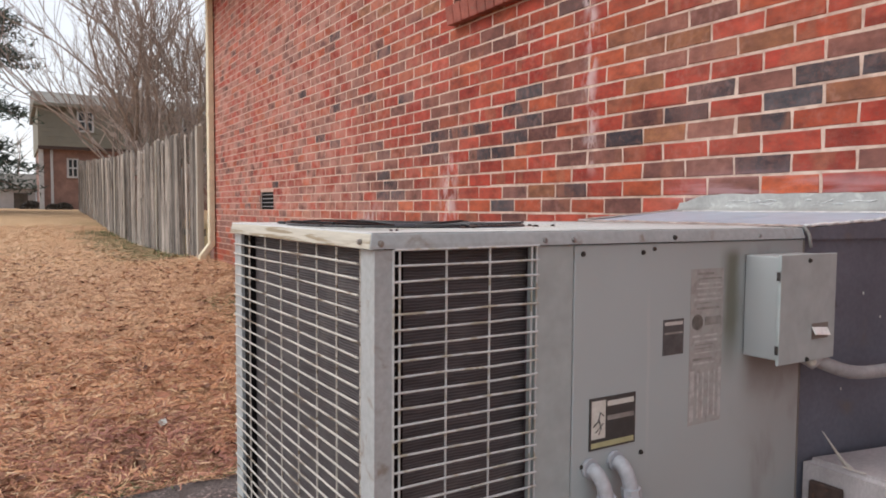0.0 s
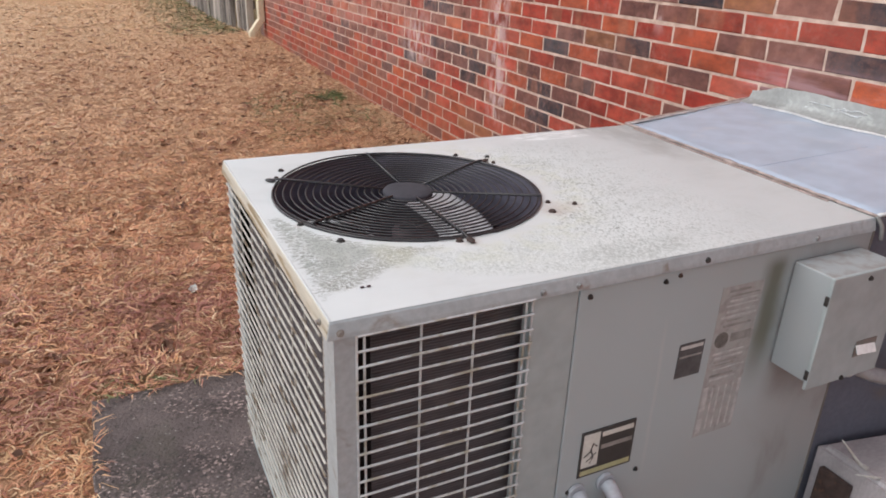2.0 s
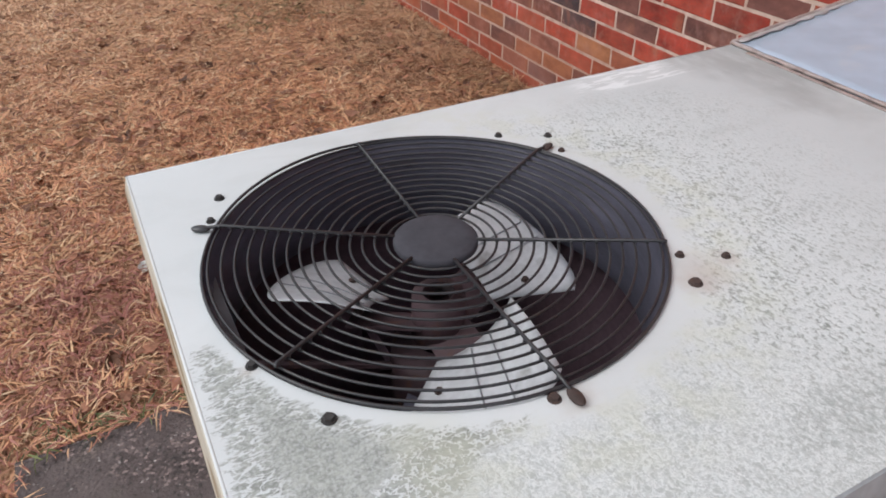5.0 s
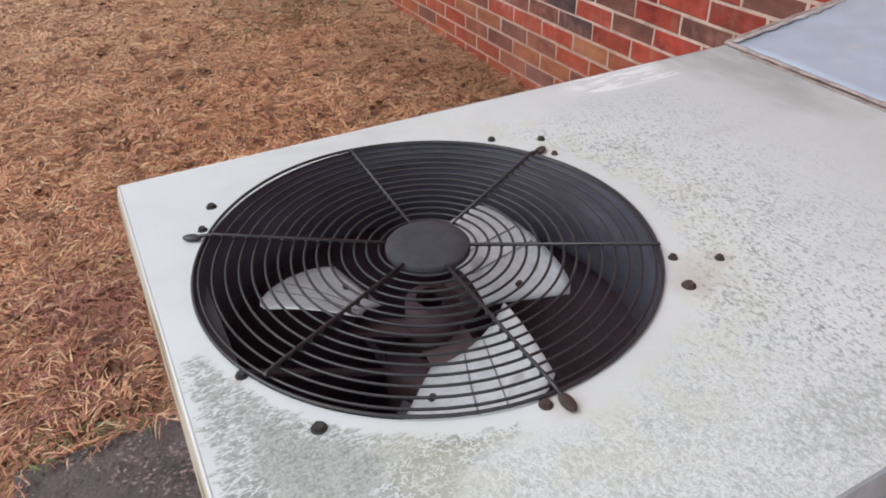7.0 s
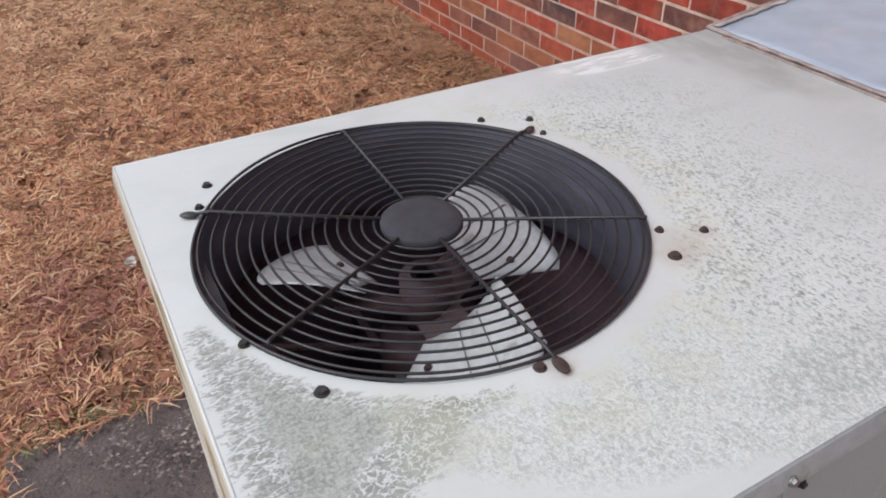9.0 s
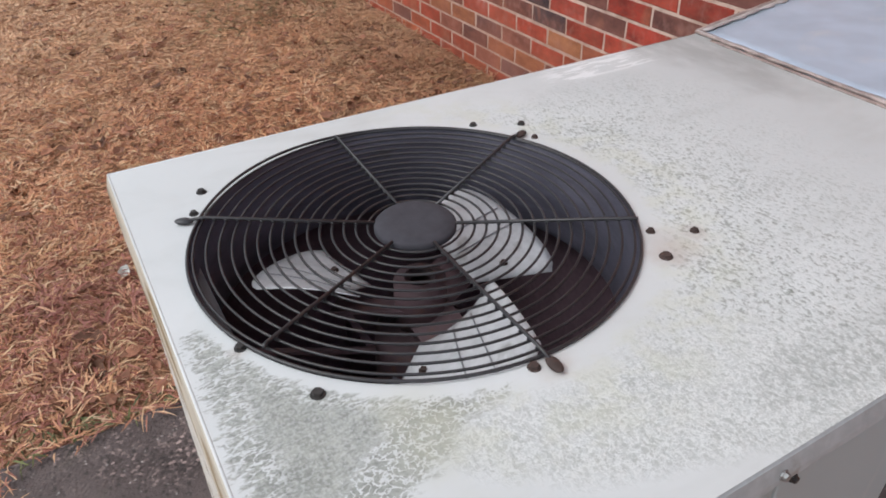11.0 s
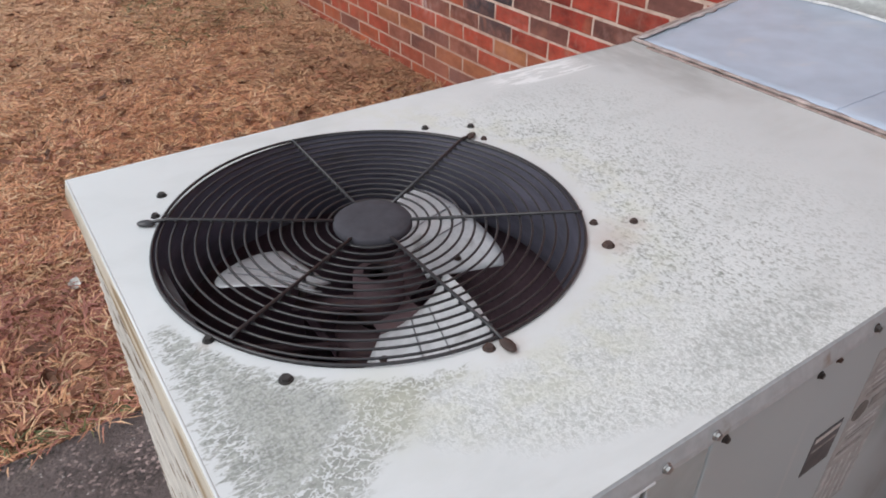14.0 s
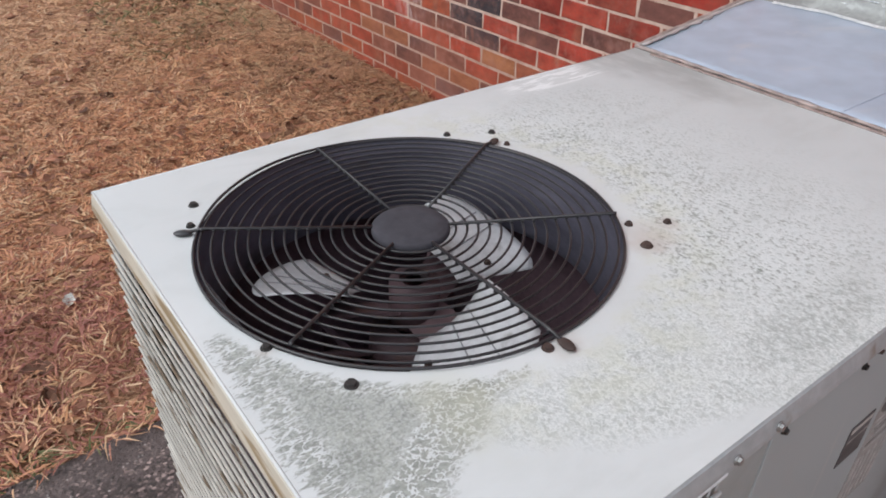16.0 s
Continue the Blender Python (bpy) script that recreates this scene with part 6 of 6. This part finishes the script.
def neighbour_house():
    y, z = 33.8, 0.75
    h = thing("neighbour_house", (6.0, y, z), "two-storey brick and grey-green sided house", "house")
    part("lower_wall", box(0.56, 10.50, y, y + 8, z - 0.4, 3.375), FAR_BRICK, h, "dull red brick ground floor")
    part("upper_wall", box(0.48, 10.90, y - 0.3, y + 8.3, 3.385, 5.195), SIDING, h, "grey-green sided upper floor")
    for i in range(9):
        zz = 3.415 + i * 0.195
        part("siding_board", box(0.47, 10.91, y - 0.325, y - 0.301, zz, zz + 0.178), SIDING, h)
    bm = bmesh.new()
    add_prism(bm, ((y - 0.7, 5.135), (y + 4, 6.285), (y + 8.7, 5.135)), 0.32, 11.20, 0)
    part("roof", bm, SHINGLE, h)
    part("eave_board", box(0.32, 11.20, y - 0.73, y - 0.70, 5.055, 5.195), SIDING, h)
    part("band_board", box(0.46, 10.92, y - 0.335, y - 0.301, 3.275, 3.405), RUST, h)
    part("corner_board", box(0.48, 0.66, y - 0.12, y - 0.005, z - 0.2, 3.265), FAR_WHITE, h)
    part("corner_board", box(0.92, 1.02, y - 0.10, y - 0.005, z - 0.2, 3.265), FAR_WHITE, h)
    far_window(h, 1.77, y, 2.075, 0.46, 0.85)
    far_window(h, 2.27, y - 0.33, 4.055, 0.66, 0.90)
    far_window(h, 6.6, y - 0.33, 4.055, 0.66, 0.90)
    far_window(h, 6.6, y, 2.075, 0.66, 0.95)


neighbour_house()


def far_shed():
    y, z = 40.0, 0.6
    s = thing("garage", (-2.0, y, z), "low white garage with a grey roof", "garage")
    part("wall", box(-4.7, 0.5, y, y + 5, z - 0.3, 1.70), FAR_WHITE, s)
    part("door", box(-0.46, 0.15, y - 0.05, y - 0.004, z, 1.5), SHRUB, s)
    bm = bmesh.new()
    add_prism(bm, ((y - 0.3, 1.705), (y + 2.5, 2.55), (y + 5.3, 1.705)), -5.1, 0.8, 0)
    part("roof", bm, SHINGLE, s)


far_shed()


def shrub(at, r, seed, label):
    rnd = random.Random(seed)
    bm = bmesh.new()
    for i in range(900):
        d = Vector((rnd.gauss(0, 1), rnd.gauss(0, 1), rnd.gauss(0, 1))).normalized() * r * rnd.uniform(0.5, 1.0)
        c = Vector(at) + Vector((d.x, d.y, abs(d.z) * 0.8 + 0.02))
        n = Vector((rnd.uniform(-1, 1), rnd.uniform(-1, 1), rnd.uniform(-1, 1))).normalized()
        u = n.orthogonal().normalized() * 0.07
        w = n.cross(u).normalized() * 0.05
        bm.faces.new([bm.verts.new(c + q) for q in (u, w, -u, -w)])
    tagged(part("shrub", bm, SHRUB), label, "shrub")


shrub((0.20, 35.0, ground_z(0, 35)), 0.42, 2, "dark leafy shrub beside the far house")
shrub((1.35, 33.0, ground_z(1.35, 33)), 0.34, 3, "low brownish shrub at the foot of the far house")
shrub((0.95, 33.1, ground_z(0.95, 33)), 0.26, 4, "low brownish shrub at the foot of the far house")


def far_woods():
    """A thin grey screen of distant bare trees behind the gardens."""
    rnd = random.Random(31)
    bm = bmesh.new()
    for i in range(260):
        a = radians(rnd.uniform(-75, 75))
        d = rnd.uniform(75, 130)
        b = Vector((d * math.sin(a), d * math.cos(a), 0.6))
        h = rnd.uniform(5, 10)
        add_tube(bm, [b, b + Vector((rnd.uniform(-0.4, 0.4), 0, h * 0.5)), b + Vector((rnd.uniform(-0.8, 0.8), 0, h))], 0.16, 4, False, 0.03)
        for k in range(14):
            q = b + Vector((0, 0, h * rnd.uniform(0.3, 0.95)))
            add_tube(bm, [q, q + Vector((rnd.uniform(-1.8, 1.8), rnd.uniform(-1, 1), rnd.uniform(0.6, 2.2)))], 0.05, 3, False, 0.01)
    tagged(part("far_woods", bm, BARK), "distant grey leafless woods", "woods", kind="stuff")


far_woods()


# ---- lawn: dead blades, leaves ----
def lumps(x, y, cell, seed):
    """Smooth random heights from 0 to 1 on a square lattice of that cell."""
    rng = np.random.default_rng(seed)
    table = rng.uniform(0, 1, (256, 256))
    u, v = x / cell + 5000.0, y / cell + 5000.0
    i, j = np.floor(u).astype(int), np.floor(v).astype(int)
    fu, fv = u - i, v - j
    fu, fv = fu * fu * (3 - 2 * fu), fv * fv * (3 - 2 * fv)
    a, b = table[i % 256, j % 256], table[(i + 1) % 256, j % 256]
    c, d = table[i % 256, (j + 1) % 256], table[(i + 1) % 256, (j + 1) % 256]
    return (a * (1 - fu) + b * fu) * (1 - fv) + (c * (1 - fu) + d * fu) * fv


def blades(name, count, region, size, material, label, seed, keep=None, tall=1.0):
    """Curled dead blades in combed tufts with gaps between, in one mesh; each is two joined strips."""
    rng = np.random.default_rng(seed)
    x0, x1, y0, y1 = region
    x, y = rng.uniform(x0, x1, count), rng.uniform(y0, y1, count)
    spill = 0.006 + 0.028 * rng.uniform(0, 1, count) ** 4
    clear = ~((x > PAD[0] + spill) & (x < PAD[1] + 0.4) & (y > PAD[2]) & (y < PAD[3] - spill)) & (x < WALL - 0.02)
    tuft = 0.6 * lumps(x, y, 0.075, 11) + 0.4 * lumps(x, y, 0.21, 12)
    clear &= rng.uniform(0, 1, count) < 0.25 + 1.5 * np.clip(tuft - 0.22, 0, 1)
    if keep is not None:
        clear &= keep(x, y, rng)
    x, y, tuft = x[clear], y[clear], tuft[clear]
    n = len(x)
    z = np.array([ground_z(a, b) for a, b in zip(x, y)])
    z = np.where((x > PAD[0]) & (x < PAD[1]) & (y > PAD[2]) & (y < PAD[3]), np.maximum(z, 0.031), z)
    yaw = 4 * np.pi * lumps(x, y, 0.16, 13) + rng.normal(0, 0.9, n)
    length = size * rng.uniform(0.5, 1.35, n)
    rise = rng.normal(0.20, 0.26, n)
    bend = rng.normal(0, 0.7, n)
    lift = np.abs(rng.normal(0, 0.009, n)) + 0.002 + tall * 0.024 * np.clip(tuft - 0.25, 0, 0.6) * rng.uniform(0.3, 1.0, n)
    width = size * rng.uniform(0.022, 0.055, n)
    pts = np.zeros((n, 6, 3))
    px, py, pz = x, y, z + lift
    for k in range(3):
        a = yaw + bend * k * 0.5
        w = width * (1.0, 0.9, 0.25)[k]
        tilt = rng.normal(0, 0.5, n)
        ox, oy, oz = -np.sin(a) * w, np.cos(a) * w, np.sin(tilt) * w
        pts[:, 2 * k] = np.stack([px - ox, py - oy, pz - oz], 1)
        pts[:, 2 * k + 1] = np.stack([px + ox, py + oy, pz + oz], 1)
        px, py = px + np.cos(a) * length / 2, py + np.sin(a) * length / 2
        pz = np.maximum(z + 0.002, pz + length / 2 * (rise if k == 0 else rise * 0.2 - 0.1))
    base = 6 * np.arange(n)[:, None]
    faces = np.concatenate([base + np.array([0, 2, 3, 1]), base + np.array([2, 4, 5, 3])], 1).reshape(-1, 4)
    me = bpy.data.meshes.new(name)
    me.vertices.add(6 * n)
    me.vertices.foreach_set("co", pts.ravel())
    me.loops.add(faces.size)
    me.loops.foreach_set("vertex_index", faces.ravel())
    me.polygons.add(len(faces))
    me.polygons.foreach_set("loop_start", np.arange(0, faces.size, 4))
    me.update(calc_edges=True)
    me.validate()
    me.materials.append(material)
    tagged(part(name, me, None), label, "grass", kind="stuff")


blades("dead_grass", 370000, (-2.2, WALL, -0.6, 4.2), 0.041, STRAW, "matted dead straw-coloured grass", 1)
blades("dead_grass", 170000, (-6.0, WALL, 4.2, 9.5), 0.052, STRAW, "matted dead straw-coloured grass", 2)
blades("dead_grass", 70000, (-6.5, WALL, -4.0, 4.3), 0.056, STRAW, "matted dead straw-coloured grass", 4)
blades("dead_grass", 150000, (-5.5, 1.5, 9.5, 20.0), 0.080, STRAW, "matted dead straw-coloured grass", 3)
blades("green_grass", 14000, (0.5, 1.5, 8.3, 18.0), 0.12, GREEN_BLADE, "thin green grass along the fence foot", 7, lambda x, y, rng: rng.uniform(0, 1, len(x)) < ((x - 0.4) / 1.1) ** 1.5)
blades("green_grass", 1100, (0.75, 1.5, 3.5, 4.9), 0.075, GREEN_BLADE, "sparse green grass at the foot of the wall", 5)
blades("green_grass", 420, (1.30, 1.46, 4.50, 4.66), 0.10, GREEN_BLADE, "green weed tuft at the foot of the wall", 8)
blades("green_grass", 260, (-0.4, 0.1, 1.09, 1.22), 0.05, GREEN_BLADE, "a few green blades at the pad edge", 6)


def leaf_mesh(seed):
    rnd = random.Random(seed)
    bm = bmesh.new()
    n = 9
    mid = [bm.verts.new((0.05 * (i / (n - 1) - 0.5), 0, 0.006 * math.sin(i * 0.7 + seed))) for i in range(n)]
    for side in (1, -1):
        rim = [bm.verts.new((0.05 * (i / (n - 1) - 0.5), side * 0.016 * math.sin(math.pi * i / (n - 1)) ** 0.7 * rnd.uniform(0.8, 1.15) + side * 1e-4, 0.008 * rnd.uniform(0.2, 1.2))) for i in range(n)]
        for i in range(n - 1):
            bm.faces.new((mid[i], mid[i + 1], rim[i + 1], rim[i]))
    return mesh_of("fallen_leaf", bm, LEAF)


def leaf_litter():
    """Small crumpled leaf pieces all over the lawn, too many to count."""
    rng = np.random.default_rng(41)
    n = 4200
    x = rng.uniform(-5.5, WALL - 0.05, n)
    y = 1.2 + 12.0 * rng.uniform(0, 1, n) ** 1.5
    ok = ~((x > PAD[0] - 0.02) & (x < 1.7) & (y < PAD[3] + 0.02))
    x, y = np.concatenate([x[ok], rng.uniform(-6.5, -0.5, 700)]), np.concatenate([y[ok], rng.uniform(-4.0, 1.3, 700)])
    verts, faces = [], []
    for a, b in zip(x, y):
        z = ground_z(a, b) + 0.022
        th, size = rng.uniform(0, 6.28), rng.uniform(0.010, 0.024) * (1 + 0.05 * b)
        k = len(verts)
        for i in range(6):
            r = size * rng.uniform(0.55, 1.1) * (1.0 if i % 3 else 1.5)
            verts.append((a + r * math.cos(th + i * 1.047), b + r * math.sin(th + i * 1.047), z + rng.uniform(-0.006, 0.012)))
        verts.append((a, b, z + rng.uniform(-0.004, 0.006)))
        faces += [(k + i, k + (i + 1) % 6, k + 6) for i in range(6)]
    me = bpy.data.meshes.new("leaf_litter")
    me.from_pydata(verts, [], faces)
    me.materials.append(LITTER)
    tagged(part("leaf_litter", me, None), "scattered crumpled brown leaf pieces on the lawn", "leaf litter", kind="stuff")


leaf_litter()


def fallen_leaves():
    rnd = random.Random(77)
    shapes = [leaf_mesh(i) for i in range(5)]
    for i in range(170):
        x, y = rnd.uniform(-3.2, 1.55), rnd.uniform(0.4, 8.0) if i % 2 else rnd.uniform(0.6, 3.5)
        if PAD[0] - 0.02 < x < PAD[1] + 0.3 and y < PAD[3]:
            continue
        ob = new("fallen_leaf", shapes[rnd.randrange(5)])
        s = rnd.uniform(0.7, 1.4)
        ob.matrix_basis = pose(x, y, ground_z(x, y) + 0.018, rnd.uniform(-25, 25), rnd.uniform(-25, 25), rnd.uniform(0, 360)) @ Matrix.Diagonal((s, s, s, 1))
        tagged(ob, "curled dry brown leaf lying on the dead grass", "leaf", "fallen leaves on the lawn")


fallen_leaves()


def pale_scrap():
    """A bleached curled leaf lying on the grass behind the pad."""
    ob = new("pale_leaf", leaf_mesh(9).copy())
    ob.data.materials.clear()
    ob.data.materials.append(PAPER_WHITE)
    ob.matrix_basis = pose(-0.018, 1.70, ground_z(-0.018, 1.70) + 0.030, 18, -14, 70)
    tagged(ob, "bleached pale curled leaf lying on the dead grass", "leaf")


pale_scrap()

lay_bricks()
